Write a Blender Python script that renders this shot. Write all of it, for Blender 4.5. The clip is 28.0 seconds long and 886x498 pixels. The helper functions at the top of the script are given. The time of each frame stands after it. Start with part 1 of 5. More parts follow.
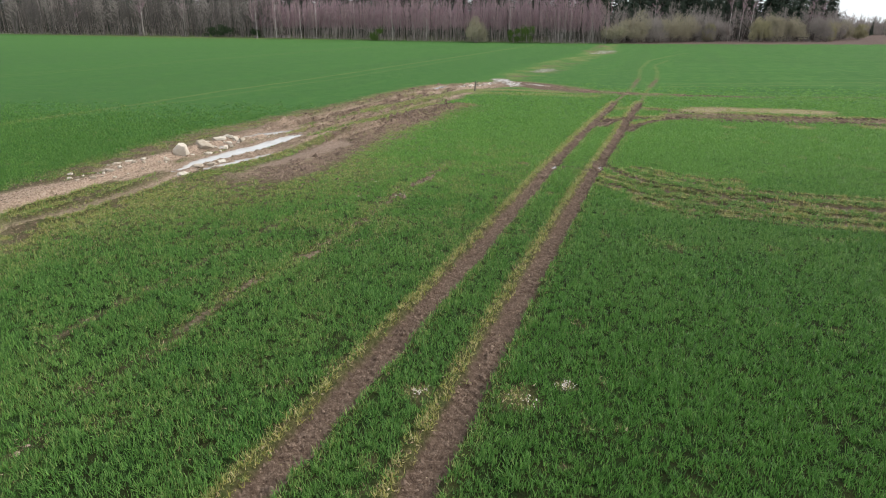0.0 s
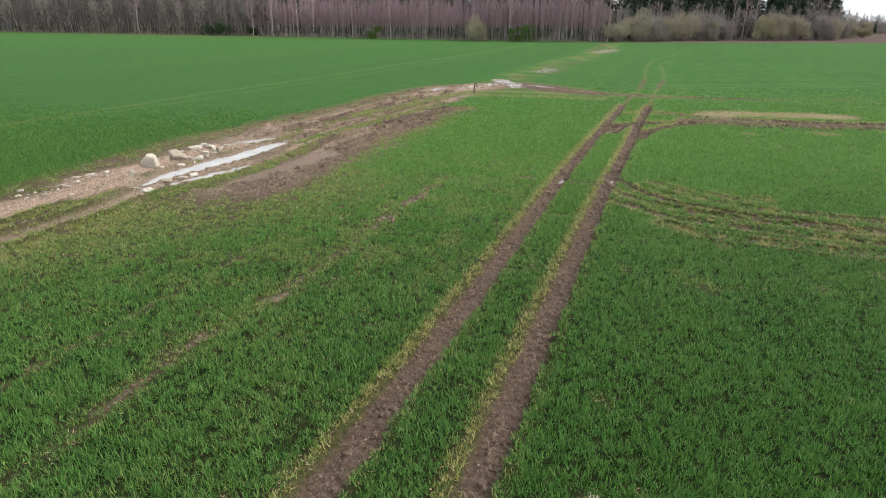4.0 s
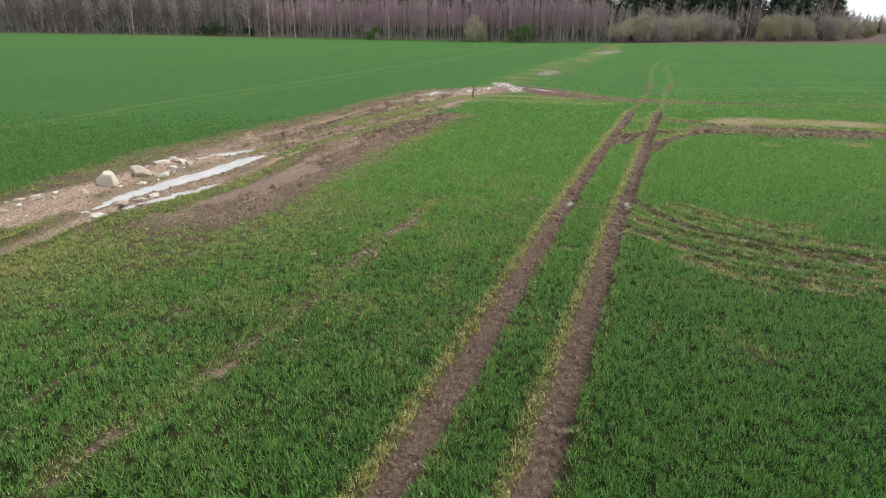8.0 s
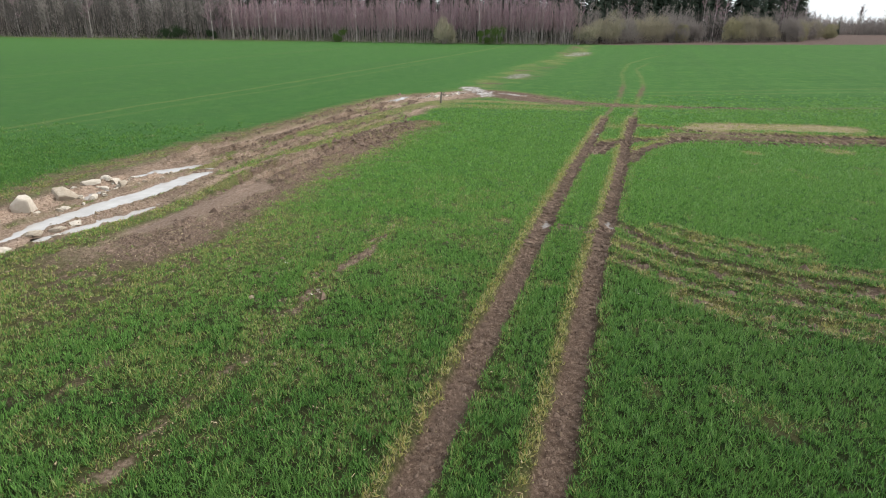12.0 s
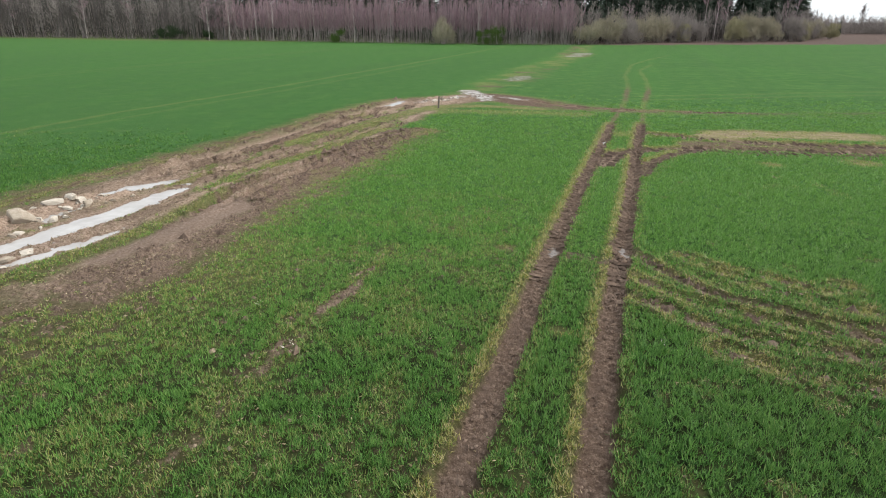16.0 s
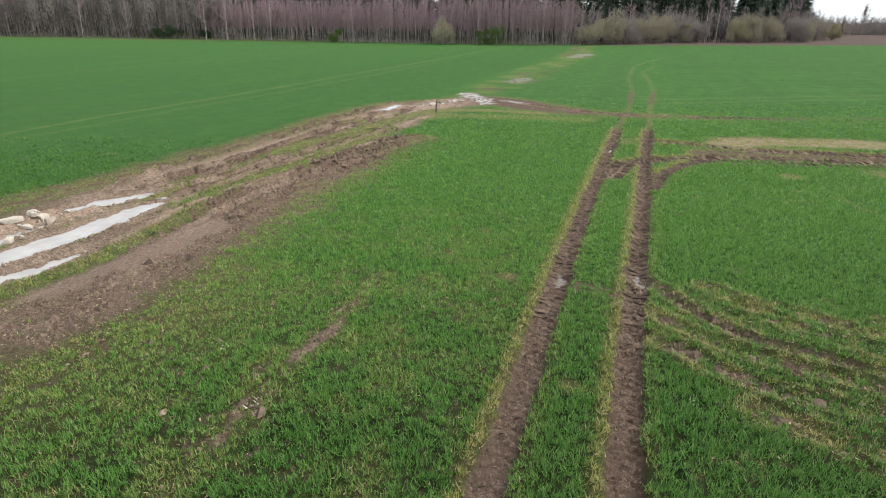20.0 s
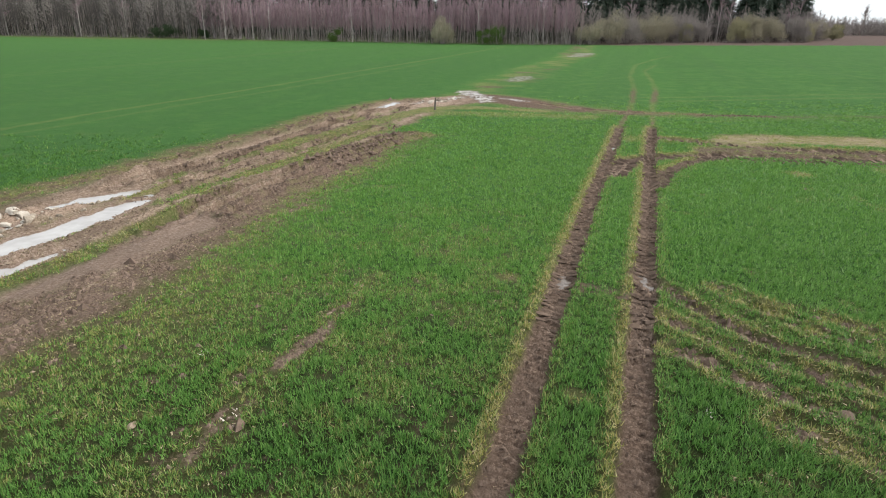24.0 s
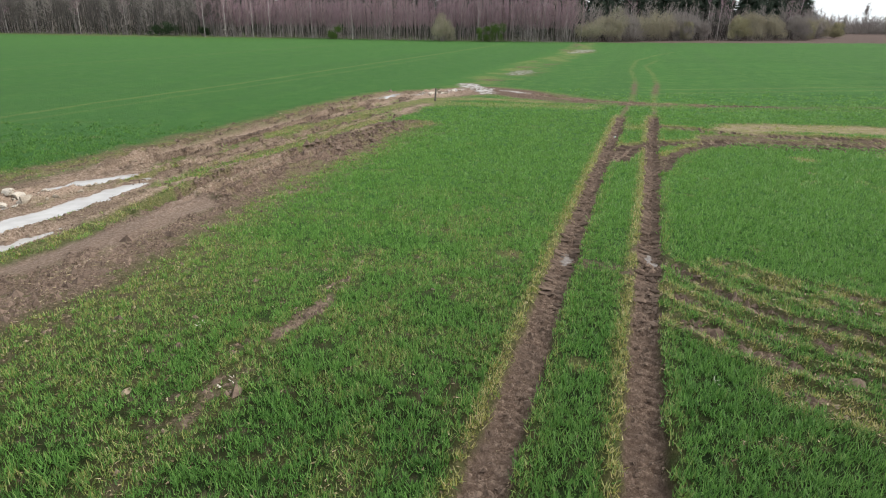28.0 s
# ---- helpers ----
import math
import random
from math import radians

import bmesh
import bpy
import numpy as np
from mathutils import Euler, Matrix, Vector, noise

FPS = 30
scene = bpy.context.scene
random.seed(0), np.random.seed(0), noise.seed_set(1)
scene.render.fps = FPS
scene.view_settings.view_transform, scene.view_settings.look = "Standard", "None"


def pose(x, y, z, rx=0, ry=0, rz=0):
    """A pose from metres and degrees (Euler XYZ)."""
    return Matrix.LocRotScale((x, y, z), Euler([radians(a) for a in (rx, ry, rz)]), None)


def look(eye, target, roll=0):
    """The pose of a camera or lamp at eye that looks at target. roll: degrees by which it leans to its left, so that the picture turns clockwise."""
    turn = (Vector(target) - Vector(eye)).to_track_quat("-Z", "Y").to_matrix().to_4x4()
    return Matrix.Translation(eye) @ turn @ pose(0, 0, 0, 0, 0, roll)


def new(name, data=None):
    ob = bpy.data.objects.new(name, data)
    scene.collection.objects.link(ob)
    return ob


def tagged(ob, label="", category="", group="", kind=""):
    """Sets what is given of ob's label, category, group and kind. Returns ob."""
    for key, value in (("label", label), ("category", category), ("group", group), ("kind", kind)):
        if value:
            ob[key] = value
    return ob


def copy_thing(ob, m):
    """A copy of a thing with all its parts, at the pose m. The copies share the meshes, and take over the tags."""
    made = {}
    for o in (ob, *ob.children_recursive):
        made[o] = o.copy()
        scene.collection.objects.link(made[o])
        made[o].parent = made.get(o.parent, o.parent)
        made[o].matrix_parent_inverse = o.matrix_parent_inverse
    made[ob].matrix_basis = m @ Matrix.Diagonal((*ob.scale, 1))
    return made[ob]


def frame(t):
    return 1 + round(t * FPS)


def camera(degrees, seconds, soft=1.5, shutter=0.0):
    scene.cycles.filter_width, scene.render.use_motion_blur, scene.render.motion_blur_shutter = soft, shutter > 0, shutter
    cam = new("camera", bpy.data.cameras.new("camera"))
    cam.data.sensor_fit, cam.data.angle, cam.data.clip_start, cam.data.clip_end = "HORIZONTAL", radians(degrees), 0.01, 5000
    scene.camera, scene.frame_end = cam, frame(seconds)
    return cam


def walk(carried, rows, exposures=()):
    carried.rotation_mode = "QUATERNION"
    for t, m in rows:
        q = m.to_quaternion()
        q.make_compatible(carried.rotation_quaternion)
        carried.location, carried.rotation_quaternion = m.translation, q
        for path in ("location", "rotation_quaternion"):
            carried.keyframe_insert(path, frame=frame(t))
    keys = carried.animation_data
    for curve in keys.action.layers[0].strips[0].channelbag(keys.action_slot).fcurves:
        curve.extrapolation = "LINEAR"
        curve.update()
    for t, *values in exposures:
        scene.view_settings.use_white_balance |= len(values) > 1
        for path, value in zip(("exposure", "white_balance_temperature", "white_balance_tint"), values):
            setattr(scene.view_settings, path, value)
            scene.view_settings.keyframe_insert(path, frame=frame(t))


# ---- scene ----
cam = camera(72.55, 28.0, soft=1.0)

# seconds, x, y, z, yaw to the left, pitch, roll
PATH = [
    (0, 0.031, -3.720, 5.988, 2.04, -20.78, 0.41),
    (0.5, 0.019, -3.490, 5.990, 2.02, -20.81, 0.41),
    (1, 0.016, -3.229, 5.988, 2.03, -20.83, 0.39),
    (1.5, 0.021, -2.918, 5.986, 2.02, -20.84, 0.40),
    (2, 0.029, -2.566, 5.984, 2.00, -20.88, 0.42),
    (2.5, 0.041, -2.183, 5.985, 1.99, -20.92, 0.43),
    (3, 0.057, -1.783, 5.985, 1.98, -20.93, 0.44),
    (3.5, 0.075, -1.363, 5.986, 2.01, -20.93, 0.44),
    (5.5, 0.153, 0.318, 6.022, 1.99, -20.98, 0.44),
    (6, 0.155, 0.671, 6.020, 2.00, -20.99, 0.44),
    (6.5, 0.151, 1.122, 6.005, 1.97, -20.96, 0.43),
    (7, 0.169, 1.505, 5.990, 1.97, -20.94, 0.44),
    (7.5, 0.203, 1.820, 5.989, 1.98, -20.92, 0.44),
    (8, 0.232, 2.122, 5.997, 2.00, -20.91, 0.44),
    (8.5, 0.246, 2.486, 6.001, 1.96, -20.90, 0.45),
    (9, 0.262, 2.830, 5.998, 1.92, -20.86, 0.45),
    (9.5, 0.300, 3.117, 6.003, 1.89, -20.84, 0.46),
    (10, 0.349, 3.365, 6.025, 1.23, -20.84, 0.49),
    (10.5, 0.392, 3.616, 6.047, 0.52, -20.83, 0.52),
    (11, 0.428, 3.910, 6.048, -0.12, -20.79, 0.49),
    (11.5, 0.463, 4.191, 6.034, -0.38, -20.75, 0.42),
    (12, 0.500, 4.485, 6.028, -0.66, -20.74, 0.35),
    (12.5, 0.529, 4.775, 6.041, -0.65, -20.75, 0.32),
    (14.5, 0.566, 5.958, 6.132, -0.74, -20.81, 0.36),
    (15, 0.591, 6.193, 6.139, -0.72, -20.78, 0.32),
    (15.5, 0.617, 6.456, 6.145, -0.70, -20.78, 0.28),
    (16, 0.642, 6.714, 6.149, -0.69, -20.78, 0.28),
    (16.5, 0.664, 6.978, 6.153, -0.69, -20.77, 0.31),
    (17, 0.686, 7.225, 6.157, -0.71, -20.78, 0.34),
    (17.5, 0.709, 7.471, 6.164, -0.72, -20.78, 0.36),
    (18, 0.734, 7.725, 6.175, -0.72, -20.80, 0.38),
    (18.5, 0.758, 7.956, 6.185, -0.72, -20.81, 0.39),
    (19, 0.778, 8.194, 6.194, -0.71, -20.80, 0.40),
    (19.5, 0.792, 8.417, 6.203, -0.70, -20.79, 0.40),
    (20, 0.802, 8.656, 6.212, -0.73, -20.81, 0.39),
    (20.5, 0.814, 8.912, 6.221, -0.73, -20.82, 0.38),
    (21, 0.834, 9.162, 6.227, -0.72, -20.81, 0.37),
    (21.5, 0.854, 9.413, 6.242, -0.71, -20.81, 0.36),
    (23.5, 0.894, 9.453, 5.955, -0.75, -20.74, 0.41),
    (24, 0.884, 9.435, 5.875, -0.76, -20.74, 0.45),
    (24.5, 0.878, 9.424, 5.795, -0.77, -20.74, 0.47),
    (25, 0.873, 9.423, 5.717, -0.77, -20.73, 0.48),
    (25.5, 0.869, 9.424, 5.646, -0.78, -20.73, 0.48),
    (26, 0.868, 9.433, 5.573, -0.79, -20.74, 0.50),
    (26.5, 0.868, 9.439, 5.494, -0.79, -20.75, 0.49),
    (27, 0.863, 9.439, 5.421, -0.80, -20.75, 0.50),
    (27.5, 0.862, 9.433, 5.348, -0.79, -20.75, 0.50),
    (28, 0.862, 9.435, 5.273, -0.76, -20.77, 0.49),
]


def aim(x, y, z, yaw, pitch, roll):
    yaw, pitch = radians(yaw), radians(pitch)
    eye = Vector((x, y, z))
    ahead = Vector((-math.sin(yaw) * math.cos(pitch), math.cos(yaw) * math.cos(pitch), math.sin(pitch)))
    return look(eye, eye + ahead, roll)


walk(cam, [(row[0], aim(*row[1:])) for row in PATH], exposures=[(0.0, 0.5), (28.0, 0.5)])

# ---------------------------------------------------------------- world and sun: a bright overcast evening sky
SUN_EL, SUN_AZ = radians(42), radians(75)
world = bpy.data.worlds.new("overcast_sky")
scene.world = world
world.use_nodes = True
wn, wl = world.node_tree.nodes, world.node_tree.links
sky = wn.new("ShaderNodeTexSky")
sky.sky_type = "NISHITA"
sky.sun_disc = False
sky.sun_elevation, sky.sun_rotation = SUN_EL, SUN_AZ
sky.air_density, sky.dust_density, sky.ozone_density = 1.0, 3.0, 1.0
grey = wn.new("ShaderNodeHueSaturation")
grey.inputs["Saturation"].default_value = 0.35
wl.new(sky.outputs[0], grey.inputs["Color"])
wl.new(grey.outputs[0], wn["Background"].inputs["Color"])
wn["Background"].inputs["Strength"].default_value = 0.12
cloud = wn.new("ShaderNodeBackground")  # the even cloud cover in front of the blue
cloud.inputs["Color"].default_value = (0.90, 0.955, 1.0, 1.0)
cloud.inputs["Strength"].default_value = 0.9
cover = wn.new("ShaderNodeMixShader")
cover.inputs[0].default_value = 0.82
wl.new(wn["Background"].outputs[0], cover.inputs[1])
wl.new(cloud.outputs[0], cover.inputs[2])
wl.new(cover.outputs[0], wn["World Output"].inputs["Surface"])

sun_lamp = bpy.data.lights.new("sun", "SUN")
sun_lamp.energy, sun_lamp.angle, sun_lamp.color = 2.2, radians(22), (1.0, 0.95, 0.87)
sun = new("sun", sun_lamp)
sun_from = Vector((math.sin(SUN_AZ) * math.cos(SUN_EL), math.cos(SUN_AZ) * math.cos(SUN_EL), math.sin(SUN_EL)))
sun.matrix_world = look(sun_from * 100, (0, 0, 0))


# ---------------------------------------------------------------- small helpers
def lin(r, g, b):
    return (r, g, b, 1.0)


def material(name, rough=0.8):
    m = bpy.data.materials.new(name)
    m.use_nodes = True
    b = m.node_tree.nodes["Principled BSDF"]
    b.inputs["Roughness"].default_value = rough
    b.inputs["Specular IOR Level"].default_value = 0.25
    return m, m.node_tree.nodes, m.node_tree.links, b


def noise_node(n, l, scale, detail=4.0, rough=0.6, vector=None):
    t = n.new("ShaderNodeTexNoise")
    t.inputs["Scale"].default_value, t.inputs["Detail"].default_value, t.inputs["Roughness"].default_value = scale, detail, rough
    if vector:
        l.new(vector, t.inputs["Vector"])
    return t.outputs["Fac"]


def ramp(n, l, fac, stops):
    r = n.new("ShaderNodeValToRGB")
    e = r.color_ramp.elements
    while len(e) < len(stops):
        e.new(0.5)
    for k, (p, c) in enumerate(stops):
        e[k].position, e[k].color = p, lin(*c)
    l.new(fac, r.inputs["Fac"])
    return r.outputs["Color"]


def mix(n, l, fac, a, b, how="MIX"):
    m = n.new("ShaderNodeMix")
    m.data_type, m.blend_type = "RGBA", how
    for socket, v in ((m.inputs[0], fac), (m.inputs[6], a), (m.inputs[7], b)):
        if isinstance(v, bpy.types.NodeSocket):
            l.new(v, socket)
        else:
            socket.default_value = v if not isinstance(v, tuple) else lin(*v)
    return m.outputs[2]


def maths(n, l, how, a, b=0.0):
    m = n.new("ShaderNodeMath")
    m.operation = how
    m.use_clamp = False
    for socket, v in ((m.inputs[0], a), (m.inputs[1], b)):
        if isinstance(v, bpy.types.NodeSocket):
            l.new(v, socket)
        else:
            socket.default_value = v
    return m.outputs[0]


def spread(n, l, fac, low, high):
    m = n.new("ShaderNodeMapRange")
    m.inputs["From Min"].default_value, m.inputs["From Max"].default_value = low, high
    l.new(fac, m.inputs["Value"])
    return m.outputs[0]


def bump(n, l, b, height, strength, distance):
    k = n.new("ShaderNodeBump")
    k.inputs["Strength"].default_value, k.inputs["Distance"].default_value = strength, distance
    l.new(height, k.inputs["Height"])
    l.new(k.outputs[0], b.inputs["Normal"])


def attribute(n, name):
    a = n.new("ShaderNodeAttribute")
    a.attribute_name = name
    return a.outputs["Fac"]


def simple(name, low, high, scale, rough=0.85, relief=0.0, relief_scale=None, island=0.0):
    """A two-tone material, mottled at two scales, varied piece by piece."""
    m, n, l, b = material(name, rough)
    where = n.new("ShaderNodeTexCoord").outputs["Object"]
    f = noise_node(n, l, scale, 5.0, 0.65, where)
    c = ramp(n, l, f, [(0.3, low), (0.7, high)])
    wide = noise_node(n, l, scale * 0.12, 3.0, 0.5, where)
    c = mix(n, l, spread(n, l, wide, 0.35, 0.75), c, tuple(0.72 * v for v in low))
    if island:
        g = n.new("ShaderNodeNewGeometry").outputs["Random Per Island"]
        c = mix(n, l, maths(n, l, "MULTIPLY", g, island), c, tuple(1.35 * v for v in high))
    l.new(c, b.inputs["Base Color"])
    if relief:
        bump(n, l, b, noise_node(n, l, relief_scale or scale * 3, 6.0, 0.7, where), 0.8, relief)
    return m


def soup(name, tris, mat, attrs=None, smooth=False):
    """One mesh object from an array of triangles (n, 3, 3); attrs: values per triangle."""
    tris = np.asarray(tris, np.float32)
    k = len(tris)
    me = bpy.data.meshes.new(name)
    me.vertices.add(3 * k)
    me.vertices.foreach_set("co", tris.ravel())
    me.loops.add(3 * k)
    me.loops.foreach_set("vertex_index", np.arange(3 * k, dtype=np.int32))
    ends = np.arange(3 * k, dtype=np.int32).reshape(-1, 3)
    me.edges.add(3 * k)
    me.edges.foreach_set("vertices", np.stack([ends, np.roll(ends, -1, 1)], -1).ravel())
    me.loops.foreach_set("edge_index", np.arange(3 * k, dtype=np.int32))
    me.polygons.add(k)
    me.polygons.foreach_set("loop_start", np.arange(0, 3 * k, 3, dtype=np.int32))
    for key, v in (attrs or {}).items():
        a = me.attributes.new(key, "FLOAT", "FACE")
        a.data.foreach_set("value", np.asarray(v, np.float32))
    me.materials.append(mat)
    me.update()
    return me


def thing(name, at, label, category, group=""):
    e = new(name)
    e.empty_display_size = 0.2
    e.location = at
    return tagged(e, label, category, group)


def part(name, data, parent, label=""):
    ob = new(name, data)
    ob.parent = parent
    return tagged(ob, label)


# ---------------------------------------------------------------- the plan: lines on the field, in metres
def line(text):
    return np.array([[float(v) for v in p.split(",")] for p in text.split()])


LEFT_RUT = line("-6.3,-8 -4.5,-2.5 -2.7,2.8 -1.1,7.5 0.55,12.4 2.2,17.5 3.9,22.7 6.5,30.3 9.5,38.7 11.9,45.6")
RIGHT_RUT = line("-4.3,-8.6 -2.4,-3 -0.5,2.9 1.15,8.3 3.15,14.4 4.7,19.2 6.0,22.9 8.4,29.8 10.0,34.6 13.8,45.6")
CROSS_FAR = line("12.6,42 15.2,40.4 18.6,39 22.7,38 30,37.5 45,37")
CROSS_NEAR = line("8.2,33.6 9.6,36.2 11.6,37.1 14.1,37.6 17.5,37 21.5,36.4 30,36 45,35.5")
CROSS_TURN = line("9.3,31.6 10.5,34 12.2,35.9 14.6,37.3")
PALE_BAND = line("17.1,41.5 19.1,41.8 22,41.4 25,40.9")
RIGHT_RUTS = [line("6.2,22.6 6.5,21.8 6.7,21.1 7.2,20 7.5,19.6 8,19.3 8.8,18.7 9.4,18.3 10.4,17.9 12.4,17 16,16.1 24,14.9"), line("5.6,20.9 6.1,20.2 6.5,19.6 6.9,19.2 7.9,18.5 9,17.9 11.4,16.9 15,15.9 22,14.6"), line("5.2,19.7 5.8,19.2 6.1,18.6 6.9,17.8 7.7,17.4 8.4,17.1 10.5,16.2 14,15.2 20,13.9")]
RIGHT_SCUFFS = [line("7.6,22.2 8.1,21.2 8.6,20.2 9.3,19.5 10,19 12.4,18.1 16,17.3 24,16.2"), line("8,21.3 8.9,20.9 9.6,20.2"), line("9.3,19.6 10,20 10.8,20.2"), line("6.4,17.2 7.2,16.3 8,16 10.2,15.2 14,14.2")]
RIGHT_ZONE = line("5.8,21.6 8,19 11,17 14.5,15.7 20,14.4")
ROAD_A = line("-15.9,4 -15.6,10 -15.2,14.8 -14.6,17.2 -13.9,20 -13.2,23.2 -12.1,26.8 -11.4,29.4 -10.9,32 -10.7,34 -9.9,35.5 -9.2,37.5 -8.5,39.5 -7.7,41.4 -6.7,43.8 -5.4,47.6 -4.1,52 -2.3,55.8 0.3,57.6 5,59.6")
ROAD_B = line("-15,4 -14.6,10 -13.9,13.2 -13.1,14.8 -12.1,17.8 -11.5,21 -10.5,24.6 -9.2,29.2")
ROAD_C = line("-8.1,19.6 -7.7,21.2 -7.1,24 -6.4,28 -5.3,32 -4.2,35.4 -2.9,38.6 -1.3,42")
RUT_UPPER = line("-10.4,32 -9.7,33.5 -9,35 -8.3,35.9 -7.5,37.8 -7.1,39.6 -6.1,42.5 -4.9,46.5 -3.3,51 -1,54.6")
RUT_MIDDLE = line("-9.6,29.6 -8.9,31.6 -7.9,33.3 -7.4,34.8 -6.4,36.5 -5.4,38.5 -4.4,41.2 -3,44.5")
RUT_LOWER = line("-7.6,26.5 -7.1,28.4 -6.6,30.3 -6.2,31.3 -5.5,33 -4.6,35.4 -3.4,37.8 -2,40.7 -0.5,42.6")
MUD_END = line("-1.5,55 2,58 5,59.6 8,57.2 11,53.4 14,51.4 18.5,50.6 24,50 36,50.6 60,50")
FAR_PATH = line("3.5,62 7,71 10.5,80 17,99 27,127 39,172")
FAR_L = line("12,46 14.3,52 16.2,57.4 19.8,68.6 23.4,82 29.9,100.7 38,116 45,127")
FAR_R = line("14,46 15.6,51 16.8,54.5 21,66 24,76 27.5,89.5 33,101")
DRY_LINE = line("-7.2,0 -6,5.6 -5.2,9.2 -4.1,11.6 -3.2,14.5 -2,18.8 -1.5,20.1 -0.6,23")
DRY_LINE_2 = line("-9,3 -7.4,9 -5.6,14.4 -3.7,19.2 -2.6,23")
TRAMS = [line("-31,22 -27,33 -23.6,43 -21.6,50 -17.2,61 -14.3,69 -9.8,83 -2,105 8,135 18,165"), line("-29,27 -25.5,35 -20.6,45 -18,53 -13.5,64 -7,82 1,106"), line("-70,20 -48,65 -20,150"), line("-72,20 -50,65 -22,150"), line("17.4,47.4 20.4,48.4 24.3,48.7 32,48.4"), line("18,58 40,62 90,68"), line("18,60.5 40,64.5 90,70")]
# line, half widths along it
PUDDLES = [(line("-12.3,20.8 -11.9,22.4 -11.35,24.4 -10.5,25.85 -10.1,27.2 -9.65,28.8 -9.3,29.7"), (0.2, 0.3, 0.4, 0.5, 0.46, 0.32, 0.14)), (line("-11.2,21.3 -10.3,22.85 -9.75,23.6 -9.5,24.2 -9.25,24.9"), (0.16, 0.2, 0.24, 0.2, 0.1)),
           (line("-11.8,29.0 -11.25,29.6 -11,30.2 -10.3,30.9"), (0.2, 0.42, 0.36, 0.14)), (line("-12.15,25.6 -12.15,26.2 -11.9,26.8"), (0.15, 0.18, 0.15)),
           (line("-3.2,53.4 -2.7,55.1 -2.2,57"), (0.25, 0.34, 0.25)), (line("9.8,39.5 10.0,40.0"), (0.1, 0.1)),
           (line("6.0,22.8 6.02,23.3"), (0.07, 0.09)), (line("3.92,22.7 4.1,23.3"), (0.06, 0.08))]
# patches of pale limestone silt on the road and along the far path
LIME = [(line("3.6,64 4.2,61 4.9,57.6"), 0.85, 1.0), (line("6.4,59.4 7.8,57.6"), 0.3, 1.0), (line("9.2,75 10.9,80"), 1.0, 0.6), (line("25.4,122 30.6,134"), 1.5, 0.62), (line("1.2,57.2 2.8,59.4"), 0.4, 0.9), (line("-0.6,56 0.6,57.4"), 0.3, 0.7)]
ROAD_Y = [4, 10, 14, 18, 22, 27, 32, 36, 39, 43.5, 50.7, 57, 61]
ROAD_UP = [-17.9, -17.4, -16.6, -15.9, -15.3, -14.6, -12.9, -11.0, -9.7, -7.9, -5.6, -3.0, 1.2]
ROAD_LOW = [-12.8, -12.2, -10.4, -8.0, -6.1, -5.2, -4.1, -3.1, -1.9, -0.9, 1.6, 4.2, 7.0]


def smooth(low, high, v):
    t = np.clip((v - low) / (high - low), 0, 1)
    return t * t * (3 - 2 * t)


def away(p, pts):
    """Distance to a line of points, the signed side (right is positive) and the way along it."""
    best, side, along, run = np.full(len(p), 1e3), np.zeros(len(p)), np.zeros(len(p)), 0.0
    near = np.flatnonzero((p > pts.min(0) - 8.0).all(1) & (p < pts.max(0) + 8.0).all(1))
    q = p[near]
    b_near, s_near, a_near = best[near], side[near], along[near]
    for a, b in zip(pts[:-1], pts[1:]):
        ab = b - a
        size = np.hypot(*ab)
        t = np.clip(((q - a) @ ab) / size**2, 0, 1)
        off = q - a - t[:, None] * ab
        d = np.hypot(off[:, 0], off[:, 1])
        closer = d < b_near
        b_near = np.where(closer, d, b_near)
        s_near = np.where(closer, np.sign(ab[1] * off[:, 0] - ab[0] * off[:, 1]) * d, s_near)
        a_near = np.where(closer, run + t * size, a_near)
        run += size
    best[near], side[near], along[near] = b_near, s_near, a_near
    return best, side, along


def noise_tile():
    """A repeating square of three octaves of noise, 32 units wide with 32 samples to a unit."""
    g = np.stack(np.meshgrid(np.arange(1024), np.arange(1024), indexing="ij"), -1).reshape(-1, 2) / 32.0
    out = np.zeros(len(g))
    for weight, cells, k in ((0.5, 1, 0), (0.3, 2, 1), (0.2, 5, 2)):
        grid = np.random.RandomState(40 + k).rand(32 * cells, 32 * cells)
        q = g * cells
        c = np.floor(q).astype(int)
        f = q - c
        f = f * f * (3 - 2 * f)
        a, b, n = c[:, 0] % (32 * cells), c[:, 1] % (32 * cells), 32 * cells
        a1, b1 = (a + 1) % n, (b + 1) % n
        out += weight * ((grid[a, b] * (1 - f[:, 0]) + grid[a1, b] * f[:, 0]) * (1 - f[:, 1]) + (grid[a, b1] * (1 - f[:, 0]) + grid[a1, b1] * f[:, 0]) * f[:, 1])
    return out.astype(np.float32)


TILE = noise_tile()


def rough(p, scale, shift=0):
    """Noise of three octaves, 0 to 1, at the points p."""
    q = p.astype(np.float32) * np.float32(32 * scale) + np.float32(shift * 17.3 + 5000 * 32)
    i = q.astype(np.int32)
    f = q - i
    a, b = (i[:, 0] & 1023) << 10, i[:, 1] & 1023
    a1, b1 = ((i[:, 0] + 1) & 1023) << 10, (i[:, 1] + 1) & 1023
    x, y = f[:, 0], f[:, 1]
    low = TILE[a + b] * (1 - x) + TILE[a1 + b] * x
    return low + (TILE[a + b1] * (1 - x) + TILE[a1 + b1] * x - low) * y


